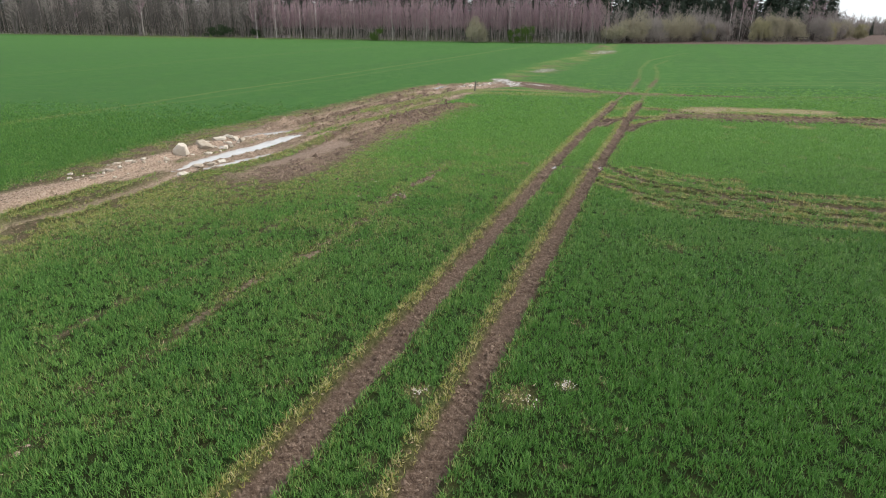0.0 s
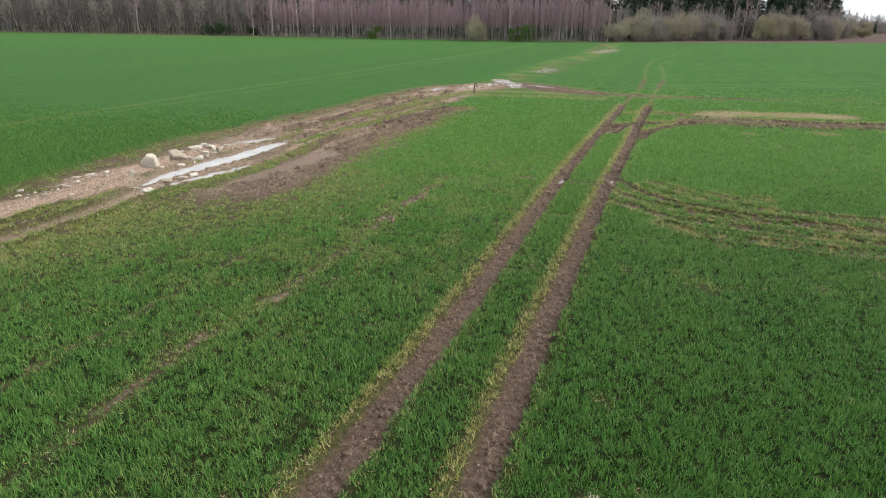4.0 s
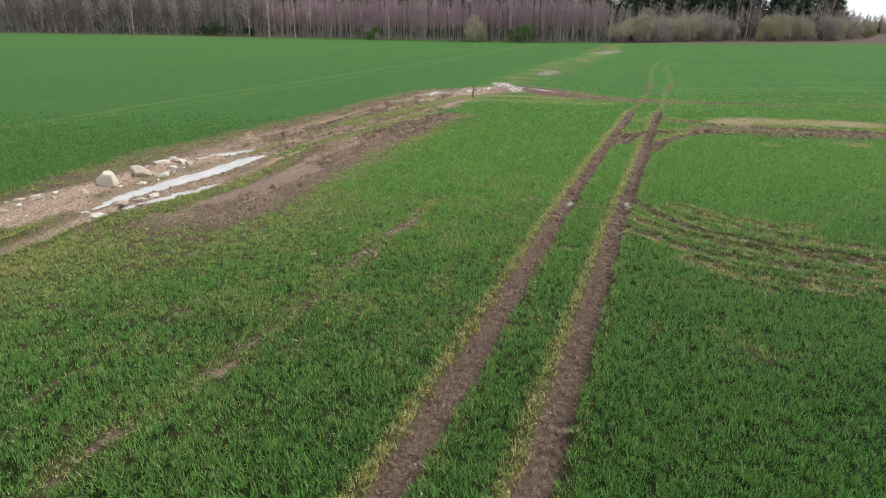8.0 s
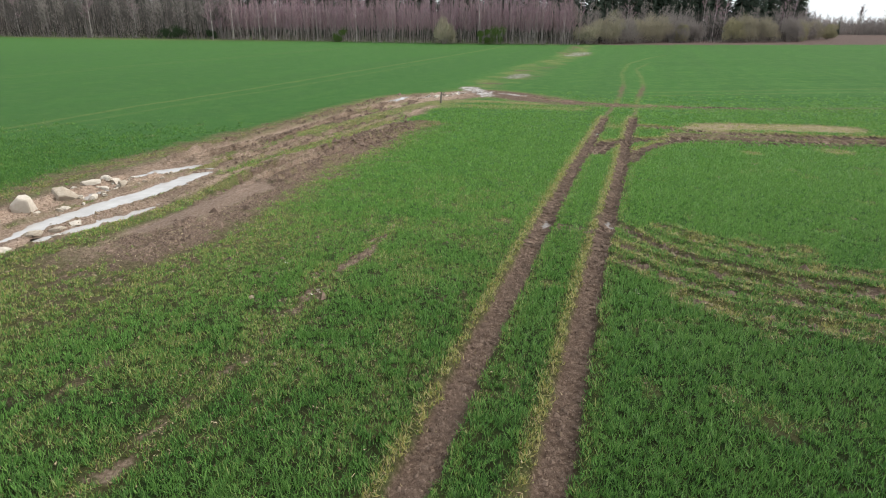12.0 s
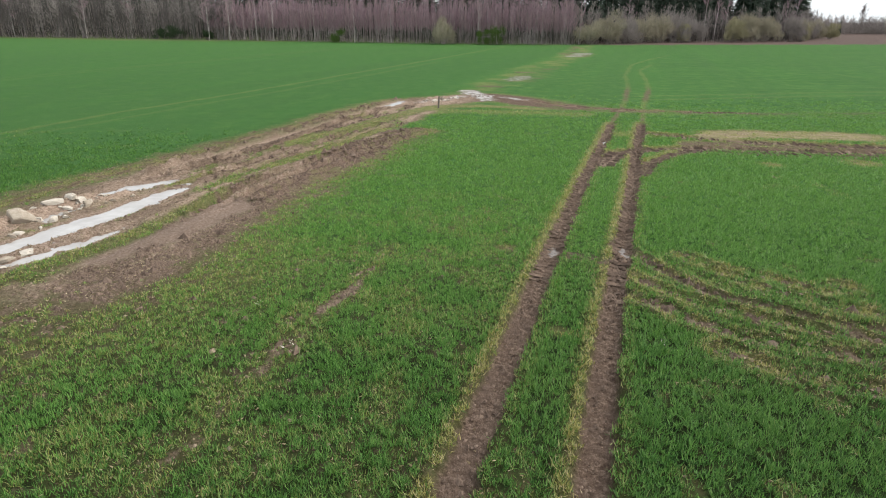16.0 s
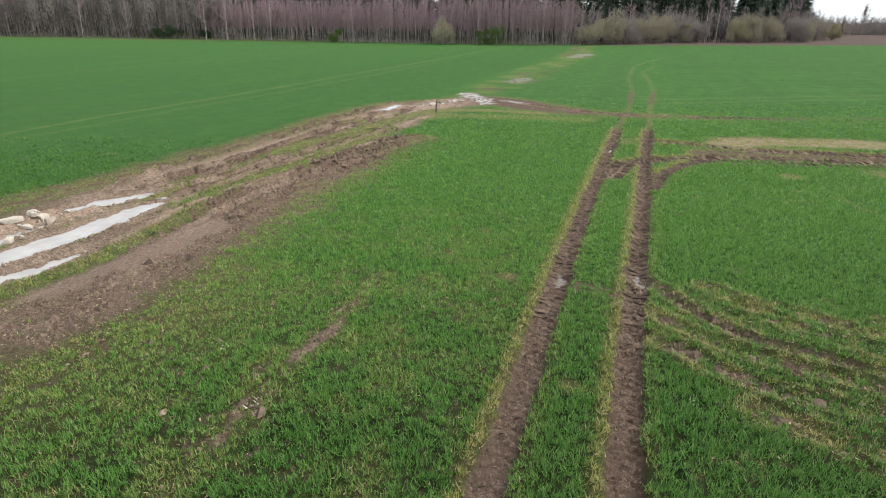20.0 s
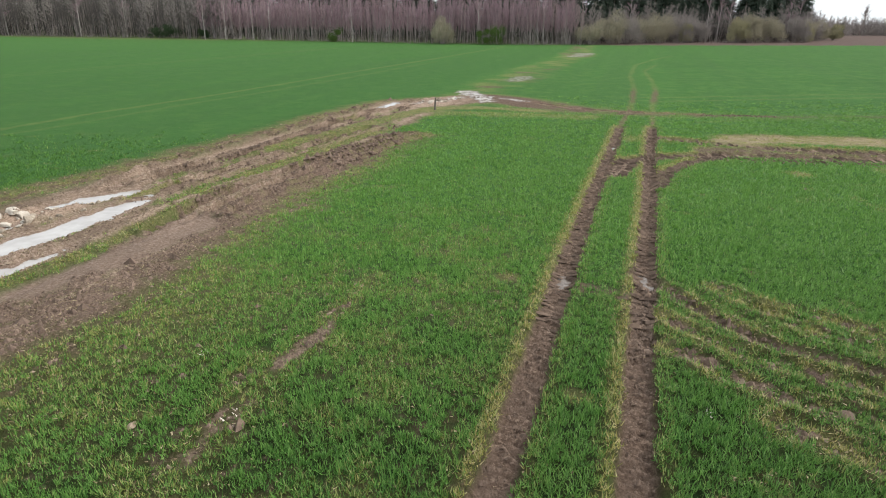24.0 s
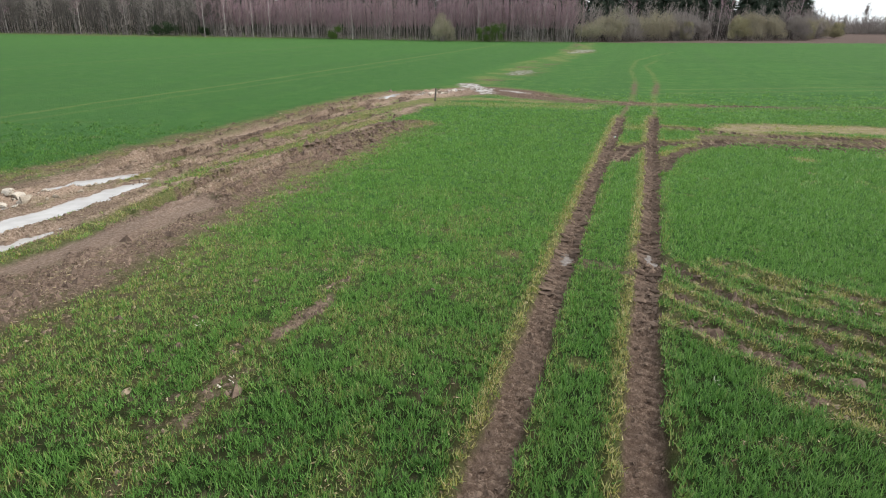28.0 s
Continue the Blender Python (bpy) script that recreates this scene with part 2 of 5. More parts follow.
def survey(p):
    """Height, mud, dry, thin, plough, gravel of the field at the points p (n, 2)."""
    n1, n2, n3 = rough(p, 0.9), rough(p, 3.1, 4), rough(p, 0.16, 8)
    wob = (n2 - 0.5)
    far = np.hypot(p[:, 0], p[:, 1])
    z = 0.05 * (n3 - 0.5) + 0.03 * (n1 - 0.5) * smooth(200, 60, far)
    mud, dry, thin, gravel, wet = (np.zeros(len(p)) for _ in range(5))

    def rut(pts, half, deep, strength=1.0, lug=0.02, period=0.21, fringe=0.3, rim=0.025, lit_crest=0.0):
        nonlocal z, mud, dry, thin, gravel
        d, side, s = away(p, pts)
        e = d + 0.14 * wob + 0.05 * (rough(p, 9.0, 3) - 0.5)
        inside = smooth(half + 0.06, half - 0.08, e) * strength
        z = z - deep * smooth(half + 0.07, half - 0.07, e) * strength
        z = z + rim * np.exp(-(((e - half - 0.1) / 0.1) ** 2)) * (0.4 + 1.2 * n1) * strength
        phase = (s + 0.55 * np.abs(side)) / period
        tooth = np.abs((phase % 1.0) - 0.5) * 2
        z = z + lug * (smooth(0.25, 0.75, tooth) - 0.5) * inside * (0.2 + 1.6 * n1) * (0.55 + 0.45 * smooth(12, 22, p[:, 1])) + 0.115 * (rough(p, 7.0, 15) - 0.5) * inside
        mud = np.maximum(mud, inside)
        # pale lug tops and rims: lit relief painted in through the gravel colour
        gravel = np.maximum(gravel, lit_crest * inside * smooth(0.45, 0.9, tooth) * (0.2 + 1.1 * n2) * (0.25 + 0.75 * smooth(12, 22, p[:, 1])))
        edge = lit_crest * np.exp(-(((e - half - 0.1) / 0.11) ** 2)) * smooth(0.35, 0.6, n1) * strength
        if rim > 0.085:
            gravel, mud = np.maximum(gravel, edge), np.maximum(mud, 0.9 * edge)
        left = smooth(half + fringe + 0.16, half + 0.04, e) * np.where(side < 0, 1.0, 0.3)
        dry = np.maximum(dry, left * (0.75 + 0.7 * n2) * strength)
        return e, side

    rut(LEFT_RUT, 0.30, 0.13, lug=0.05, period=0.25, fringe=0.28, rim=0.04, lit_crest=0.45)
    rut(RIGHT_RUT, 0.28, 0.15, lug=0.05, period=0.25, fringe=0.28, rim=0.04, lit_crest=0.45)
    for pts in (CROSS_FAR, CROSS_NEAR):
        rut(pts, 0.55, 0.10, 1.0, lug=0.06, period=0.5, fringe=0.3, rim=0.07, lit_crest=0.9)
    d = away(p, line("14.5,38.6 18,38 22,37.2 30,36.7 45,36.2"))[0]
    mud = np.maximum(mud, smooth(1.35, 0.7, d + 0.6 * (n1 - 0.5) + 0.4 * wob) * (0.35 + 0.65 * smooth(0.3, 0.55, n2)) * 0.9)
    dry = np.maximum(dry, smooth(1.7, 0.9, d + 0.8 * (n1 - 0.5)) * 0.8)
    rut(CROSS_TURN, 0.34, 0.05, 0.85, lug=0.06, period=0.3, fringe=0.5)
    # broken wheel marks that swing away over the crop, soil showing in crumbs
    crumbs, tatter, specks = rough(p, 2.6, 12), rough(p, 6.5, 14), rough(p, 13.0, 16)

    def scuff(pts, half, deep, cover, straw):
        nonlocal z, mud, dry, thin, gravel
        d, side, s = away(p, pts)
        e = d + 0.22 * wob + 0.12 * (tatter - 0.5)
        inside = smooth(half + 0.12, half - 0.1, e)
        soil = inside * smooth(0.62 - 0.3 * cover, 0.74 - 0.3 * cover, 0.38 * crumbs + 0.36 * tatter + 0.32 * specks)
        z = z - deep * inside * (0.4 + 0.6 * soil) + 0.05 * np.exp(-(((e - half - 0.1) / 0.12) ** 2)) * (0.2 + 1.4 * n2) + 0.10 * (tatter - 0.5) * inside
        mud, gravel = np.maximum(mud, soil), np.maximum(gravel, soil * (0.05 + 0.6 * specks))
        edge = smooth(half + 0.5, half - 0.05, e)
        dry, thin = np.maximum(dry, edge * straw * (0.2 + 1.0 * smooth(0.3, 0.7, n2))), np.maximum(thin, edge * 0.3 * straw)

    for pts, half, deep, cover in zip(RIGHT_RUTS, (0.19, 0.24, 0.24), (0.13, 0.06, 0.06), (0.72, 0.36, 0.36)):
        scuff(pts, half, deep, cover, 0.9)
    for pts in RIGHT_SCUFFS:
        scuff(pts, 0.3, 0.03, 0.16, 0.85)
    d = away(p, RIGHT_ZONE)[0]
    zone = smooth(2.3, 0.8, d + 1.6 * (n1 - 0.5))
    dry, thin = np.maximum(dry, zone * (0.10 + 0.32 * smooth(0.3, 0.7, n2))), np.maximum(thin, zone * 0.1)
    d = away(p, PALE_BAND)[0]
    band = smooth(2.1, 0.7, d + 1.2 * (n1 - 0.5))
    dry, thin = np.maximum(dry, band * (0.9 + 0.4 * n2)), np.maximum(thin, band * 0.75)
    mud, gravel = np.maximum(mud, band * 0.5 * smooth(0.35, 0.6, n2)), np.maximum(gravel, band * 0.9)
    # crumbs between the two wheel tracks
    d = away(p, line("4.3,22.6 5.4,21.6"))[0]
    mud = np.maximum(mud, smooth(0.4, 0.1, d + 0.9 * wob) * smooth(0.5, 0.66, 0.5 * rough(p, 2.7, 13) + 0.5 * specks) * 0.9)
    d = away(p, line("11.6,41.5 13,41.5"))[0]
    dry = np.maximum(dry, smooth(1.6, 0.3, d + 1.2 * (n1 - 0.5)) * 0.7)

    # the muddy farm road with its ruts, between two verges
    up, low = np.interp(p[:, 1], ROAD_Y, ROAD_UP), np.interp(p[:, 1], ROAD_Y, ROAD_LOW)
    ends = smooth(2, 5, p[:, 1]) * smooth(62, 56, p[:, 1])
    road = smooth(0, 1.0, p[:, 0] - up + 0.8 * (n1 - 0.5)) * smooth(0, 1.4, low - p[:, 0] + 1.4 * (n1 - 0.5)) * ends
    middle = road * smooth(17, 23, p[:, 1] + 3 * (n1 - 0.5))
    near_road = road - middle
    bed = smooth(1.3, 0.7, away(p, line("-17.4,10 -16.2,15.6 -15,17.9 -14.1,19.6 -13.2,21.4"))[0] + 0.7 * (n1 - 0.5)) * ends
    mud, gravel = np.maximum(mud, 0.95 * bed), np.maximum(gravel, bed)
    verge = smooth(-2.4, 0.2, p[:, 0] - up + 1.4 * (n1 - 0.5)) * (1 - road) * smooth(4.0, 0.0, p[:, 0] - up) * ends
    dry, thin = np.maximum(dry, verge * (0.45 + 0.7 * n2)), np.maximum(thin, verge * 0.85)
    mud = np.maximum(mud, verge * smooth(0.44, 0.6, rough(p, 2.2, 24)) * 0.85)
    gravel = np.maximum(gravel, middle * 0.3)
    dry = np.maximum(dry, middle * (0.3 + 0.55 * n1) + near_road * (0.5 + 0.6 * n2))
    thin = np.maximum(thin, 0.45 * middle + 0.12 * near_road)
    u = (p[:, 0] - up) / (low - up)
    streak = rough(np.stack([p[:, 0] + 0.32 * (55 - p[:, 1]) * 1.0, 0.16 * p[:, 1]], 1), 1.5, 25)
    mud = np.maximum(mud, middle * smooth(0.34, 0.52, streak + 0.35 * wob + 0.25 * (0.5 - u)) * 0.95)
    mud = np.maximum(mud, middle * smooth(0.34, 0.16, u + 0.25 * (n1 - 0.5)) * (0.6 + 0.5 * n2))
    gravel = np.maximum(gravel, middle * smooth(0.50, 0.60, rough(np.stack([p[:, 0] + 0.32 * (55 - p[:, 1]), 0.2 * p[:, 1]], 1), 2.1, 26)) * 0.75)
    mud = np.maximum(mud, near_road * smooth(0.62, 0.8, n1) * 0.6)
    z = z + middle * 0.20 * (streak - 0.5) + middle * 0.05 * (rough(p, 2.3, 21) - 0.5) + middle * 0.05 * (rough(p, 6.0, 22) - 0.5)
    for pts, half, deep, pale in ((ROAD_A, 0.36, 0.12, 0.85), (ROAD_B, 0.42, 0.09, 0.2)):
        d, side, s = away(p, pts)
        e = d + 0.4 * (n1 - 0.5) + 0.15 * wob
        inside = smooth(half + 0.25, half - 0.15, e)
        mud = np.maximum(mud, inside * (0.55 + 0.45 * smooth(17, 21, p[:, 1])))
        gravel = np.maximum(gravel, inside * np.maximum(smooth(25, 20, p[:, 1]), pale * smooth(30, 33, p[:, 1])))
        wet = np.maximum(wet, 0.42 * inside * (pale > 0.3) * smooth(31, 34, p[:, 1]))
        z = z - deep * inside + 0.10 * np.exp(-(((e - half - 0.22) / 0.16) ** 2)) * (0.3 + 1.4 * n2)
        z = z + 0.025 * inside * (smooth(0.3, 0.7, np.abs(((s + 0.4 * np.abs(side)) / 0.28) % 1.0 - 0.5) * 2) - 0.5) * n1
    for pts, half, deep, lit_crest in ((RUT_UPPER, 0.26, 0.26, 0.35), (ROAD_A[8:] + (-0.75, 0.2), 0.18, 0.14, 0.5), (RUT_MIDDLE, 0.26, 0.26, 0.35), (RUT_MIDDLE[1:] + (0.75, -0.3), 0.16, 0.12, 0.8), (RUT_LOWER, 0.28, 0.26, 0.3), (RUT_LOWER[1:] + (0.75, -0.25), 0.2, 0.14, 0.4), (RUT_LOWER[1:] + (1.4, -0.5), 0.16, 0.1, 0.3)):
        e = rut(pts, half, deep, 0.95, lug=0.08, period=0.4, fringe=0.2, rim=0.15, lit_crest=lit_crest)[0]
        # rut floors lose the pale soil and turn darker and smoother
        gravel = gravel * (1 - 0.9 * smooth(half + 0.08, half - 0.1, e))
        wet = np.maximum(wet, 0.28 * smooth(half, half - 0.15, e))
    rut(MUD_END[3:7], 0.34, 0.12, 0.95, lug=0.1, period=0.4, fringe=0.3, rim=0.09, lit_crest=0.4)
    d, side, s = away(p, ROAD_C)
    e = d + 1.3 * (n1 - 0.5)
    brown = smooth(2.0, 0.9, e) * smooth(17.5, 21.5, p[:, 1] + 3 * (n1 - 0.5))
    mud = np.maximum(mud, brown * (0.6 + 0.6 * smooth(0.3, 0.6, n2)) * np.interp(p[:, 1], [36, 43], [1.0, 0.62]))
    gravel = np.maximum(gravel, brown * (0.10 + 0.30 * n1))
    silt = smooth(0.85, 0.25, away(p, line("-8.6,22.2 -8.2,22.9 -7.7,23.7 -7.3,24.5 -6.8,26 -6.4,27.3"))[0] + 0.8 * (n1 - 0.5) + 0.3 * wob)
    wet, gravel = np.maximum(wet, 0.55 * silt), np.maximum(gravel, 0.5 * silt)
    mud = np.maximum(mud, silt)
    fade = smooth(4.2, 1.0, e + 1.2 * (n2 - 0.5)) * smooth(44, 34, p[:, 1])
    dry, thin = np.maximum(dry, fade * (0.3 + 0.7 * n2)), np.maximum(thin, fade * 0.6)
    mud = np.maximum(mud, fade * smooth(0.52, 0.68, rough(p, 3.4, 33)) * 0.75)
    z = z + brown * (1 - silt) * 0.09 * (rough(p, 5.0, 31) - 0.5)
    # grassy strips and pale clay ridges between the ruts
    for pts, wide in ((line("-10.6,19.4 -9.6,21.9 -8.9,23.4 -8.5,24.4 -8.05,25.9 -7.8,28.3 -7.6,29.9 -6.9,31.7 -6.3,33.8 -5.2,35.8 -4.1,39.2 -2.4,43"), 0.62), (line("-6.8,38 -5.4,41 -3.6,45 -1.2,50 0.6,53 4,53.6 8,52"), 0.95), (line("-8.7,35.3 -7.3,37 -6.2,39.2"), 0.45)):
        strip = smooth(wide, wide - 0.4, away(p, pts)[0] + 0.55 * (n1 - 0.5) + 0.35 * wob)
        mud, gravel = mud * (1 - 0.9 * strip), gravel * (1 - 0.7 * strip)
        dry, thin = np.maximum(dry * (1 - 0.4 * strip), 0.85 * strip * (0.4 + n2)), np.maximum(thin * (1 - 0.6 * strip), 0.45 * strip)
        z = z + 0.05 * strip
    for pts in (line("-9,24.6 -8.5,25.5 -8.3,26.7 -8.1,27.9 -7.7,29 -7.4,30.3 -7,31.1 -6.6,32.3"), line("-9.9,31.2 -9.2,32.2 -8.6,32.6 -8.0,33.3"), line("-7.4,34.8 -6.4,36"), line("-11.2,31.2 -10.4,33"), line("-5.5,38.9 -4.9,40.2")):
        ridge = 0.9 * smooth(0.26, 0.06, away(p, pts)[0] + 0.5 * wob + 0.3 * (n1 - 0.5)) * smooth(0.3, 0.45, rough(p, 1.1, 36))
        mud, gravel = np.maximum(mud, ridge), np.maximum(gravel, ridge)
        z = z + 0.14 * ridge
    # pale soil heaped beside the rocks
    d = away(p, line("-14.4,21 -13.4,23.6 -12.4,26.6 -11.2,28.6"))[0]
    heap = smooth(1.5, 0.5, d + 0.9 * (n1 - 0.5))
    mud, gravel = np.maximum(mud, heap * 0.97), np.maximum(gravel, heap)
    z = z + 0.10 * heap * rough(p, 1.7, 41)
    # churned mud where the road bends, and the lines that lead on from there
    d = away(p, MUD_END)[0]
    half = np.interp(p[:, 0], [-2, 3, 8, 12, 18, 26, 60], [1.2, 2.6, 2.3, 1.1, 0.6, 0.14, 0.05])
    churn = smooth(half + 0.6, np.maximum(half - 0.5, -0.1), d + 1.0 * (n1 - 0.5))
    mud = np.maximum(mud, churn * np.interp(p[:, 0], [0, 11, 18, 26, 60], [1.0, 1.0, 0.75, 0.4, 0.12]) * np.maximum(smooth(0.34, 0.52, rough(p, 0.7, 52)), smooth(12, 8, p[:, 0])))
    gravel = np.maximum(gravel, churn * smooth(6, 0, p[:, 0]) * 0.8)
    dry = np.maximum(dry, smooth(half + 1.6, half, d + 1.5 * (n1 - 0.5)) * np.interp(p[:, 0], [0, 12, 22], [0.55, 0.4, 0.2]))
    z = z + churn * 0.1 * (rough(p, 1.6, 51) - 0.5)
    d = away(p, line("-2,50 2,51 6,50.4 11,49.6"))[0]
    dry = np.maximum(dry, smooth(1.8, 0.4, d + 1.2 * (n1 - 0.5)) * 0.6)
    d = away(p, FAR_PATH)[0]
    w = np.interp(p[:, 1], [60, 80, 130, 175], [1.5, 2.0, 2.6, 2.2])
    pa = smooth(w + 1.5, w - 1.0, d + 3.0 * (n3 - 0.5) + 1.2 * (n1 - 0.5))
    dry = np.maximum(dry, pa * (0.10 + 0.5 * smooth(0.38, 0.7, rough(p, 0.45, 62))))
    mud = np.maximum(mud, pa * smooth(0.54, 0.7, rough(p, 0.35, 61)) * 0.7)
    for pts in (FAR_L, FAR_R):
        d = away(p, pts)[0]
        mud = np.maximum(mud, smooth(0.36, 0.08, d + 0.4 * (n1 - 0.5)) * smooth(56, 59, p[:, 1]) * smooth(70, 64, p[:, 1]) * 0.75)
        dry = np.maximum(dry, smooth(0.36, 0.06, d + 0.3 * (n1 - 0.5)) * np.interp(p[:, 1], [48, 70], [0.6, 0.32]))
        mud = np.maximum(mud, smooth(0.26, 0.06, d + 0.25 * (n1 - 0.5)) * smooth(0.5, 0.62, rough(p, 0.12, 71)) * smooth(75, 62, p[:, 1]) * 0.9)
    for k, pts in enumerate(TRAMS):
        d = away(p, pts)[0]
        dry = np.maximum(dry, smooth(0.5, 0.1, d + 0.3 * (n1 - 0.5)) * (0.42 if k == 0 else 0.22))
    # thin crop with a broken line of bare soil and straw
    d = away(p, DRY_LINE)[0]
    bare = smooth(0.2, 0.02, d + 0.5 * wob + 0.3 * (tatter - 0.5)) * smooth(0.44, 0.58, 0.6 * rough(p, 1.2, 81) + 0.4 * tatter) * smooth(5.5, 8.5, p[:, 1])
    d2 = away(p, DRY_LINE_2)[0]
    bare = np.maximum(bare, 0.45 * smooth(0.22, 0.04, d2 + 0.5 * wob) * smooth(0.58, 0.68, rough(p, 0.9, 82)))
    mud, gravel = np.maximum(mud, bare * 0.8), np.maximum(gravel, bare * 0.45)
    dry, thin = np.maximum(dry, smooth(0.6, 0.1, np.minimum(d, d2 + 0.25) + 0.5 * wob) * 0.5 * smooth(4, 8, p[:, 1])), np.maximum(thin, smooth(0.4, 0.05, np.minimum(d, d2 + 0.12) + 0.5 * wob) * 0.35)
    left = smooth(1.5, -4.0, p[:, 0] - 0.32 * (p[:, 1] - 8)) * smooth(-60, -15, p[:, 0]) * smooth(34, 20, p[:, 1]) * (1 - road)
    left = left * smooth(0, 0.5, p[:, 0] - up)
    thin = np.maximum(thin, left * 0.32 * smooth(0.36, 0.66, n1) * smooth(8, 16, p[:, 1]))
    dry = np.maximum(dry, left * smooth(0.42, 0.7, rough(p, 1.3, 91)) * 0.52 * (0.35 + 0.65 * smooth(8, 16, p[:, 1])))
    mud = np.maximum(mud, left * smooth(0.66, 0.76, rough(p, 3.6, 92)) * 0.5 * smooth(8, 16, p[:, 1]))
    rim = smooth(4.6, 0.8, away(p, line("-15.5,9 -12.6,13 -10,16.4 -7.6,18.6 -5.4,21.5"))[0] + 2.0 * (n1 - 0.5))
    dry, thin = np.maximum(dry, rim * (0.25 + 0.6 * n2)), np.maximum(thin, rim * 0.35)
    spots = smooth(0.70, 0.77, rough(p, 1.1, 95)) * smooth(50, 30, p[:, 1])
    dry, thin = np.maximum(dry, spots * 0.35), np.maximum(thin, spots * 0.35)
    for cx, cy, r in ((1.88, 5.4, 0.28), (-0.69, 5.1, 0.42), (1.0, 5.0, 0.5), (-2.1, 5.8, 0.5), (2.66, 23.0, 0.5), (3.3, 18.0, 0.4), (16.0, 33.8, 0.8), (20.5, 34.2, 1.3), (25, 34.6, 1.5), (29, 34, 1.5)):
        c = smooth(r, 0.3 * r, np.hypot(p[:, 0] - cx, p[:, 1] - cy) + 0.25 * wob)
        dry, thin = np.maximum(dry, c * (0.3 + 0.9 * n2)), np.maximum(thin, c * 0.7)
    # shallow basins that hold the puddles
    for pts, widths in PUDDLES:
        d, side, s = away(p, pts)
        steps = np.concatenate([[0], np.cumsum(np.hypot(*np.diff(pts, axis=0).T))])
        half = np.interp(s, steps, widths)
        small = max(widths) < 0.1 or pts[0, 0] > 5
        e = d + (0.6 if not small else 0.1) * (n1 - 0.5) + (0.42 if not small else 0.08) * wob + (0.2 if not small else 0.03) * (rough(p, 6.0, 44) - 0.5)
        bowl = smooth(half + 0.3, half - 0.2, e) if not small else smooth(half + 0.12, half - 0.08, e)
        rim = smooth(half + 0.7, half + 0.15, e)
        z = np.where(rim > 0, z * (1 - rim) + rim * -0.02, z) if not small else z - 0.02 * rim
        z = z - (0.13 if not small else 0.05) * bowl
        mud = np.maximum(mud, smooth(half + 0.4, half + 0.1, e))
        wet = np.maximum(wet, smooth(half + 0.2, half, e))
        if not small:
            gravel = np.maximum(gravel, smooth(half + 1.0, half + 0.1, e) * 0.7)
    # the ploughed field in front of and beside the wood
    edge = np.interp(p[:, 0], [20, 45, 130, 300, 800], [183, 178, 191, 214, 280])
    plough = smooth(0, 1.5, p[:, 1] - edge + 2 * (n3 - 0.5)) * smooth(30, 50, p[:, 0])
    floor = smooth(0, 3, p[:, 1] - np.interp(p[:, 0], [-400, -171, -92, -26, 34, 36], [260, 224, 194, 189, 173, 400])) * smooth(40, 36, p[:, 0])
    z = z + floor * 0.12
    mud = mud * (1 - plough)
    dry, thin = np.maximum(dry, 0.12 * floor), np.maximum(thin, 0.5 * floor)
    return z, np.clip(mud, 0, 1), np.clip(dry, 0, 1), np.clip(thin, 0, 1), np.clip(plough, 0, 1), np.clip(gravel, 0, 1), np.clip(wet, 0, 1)


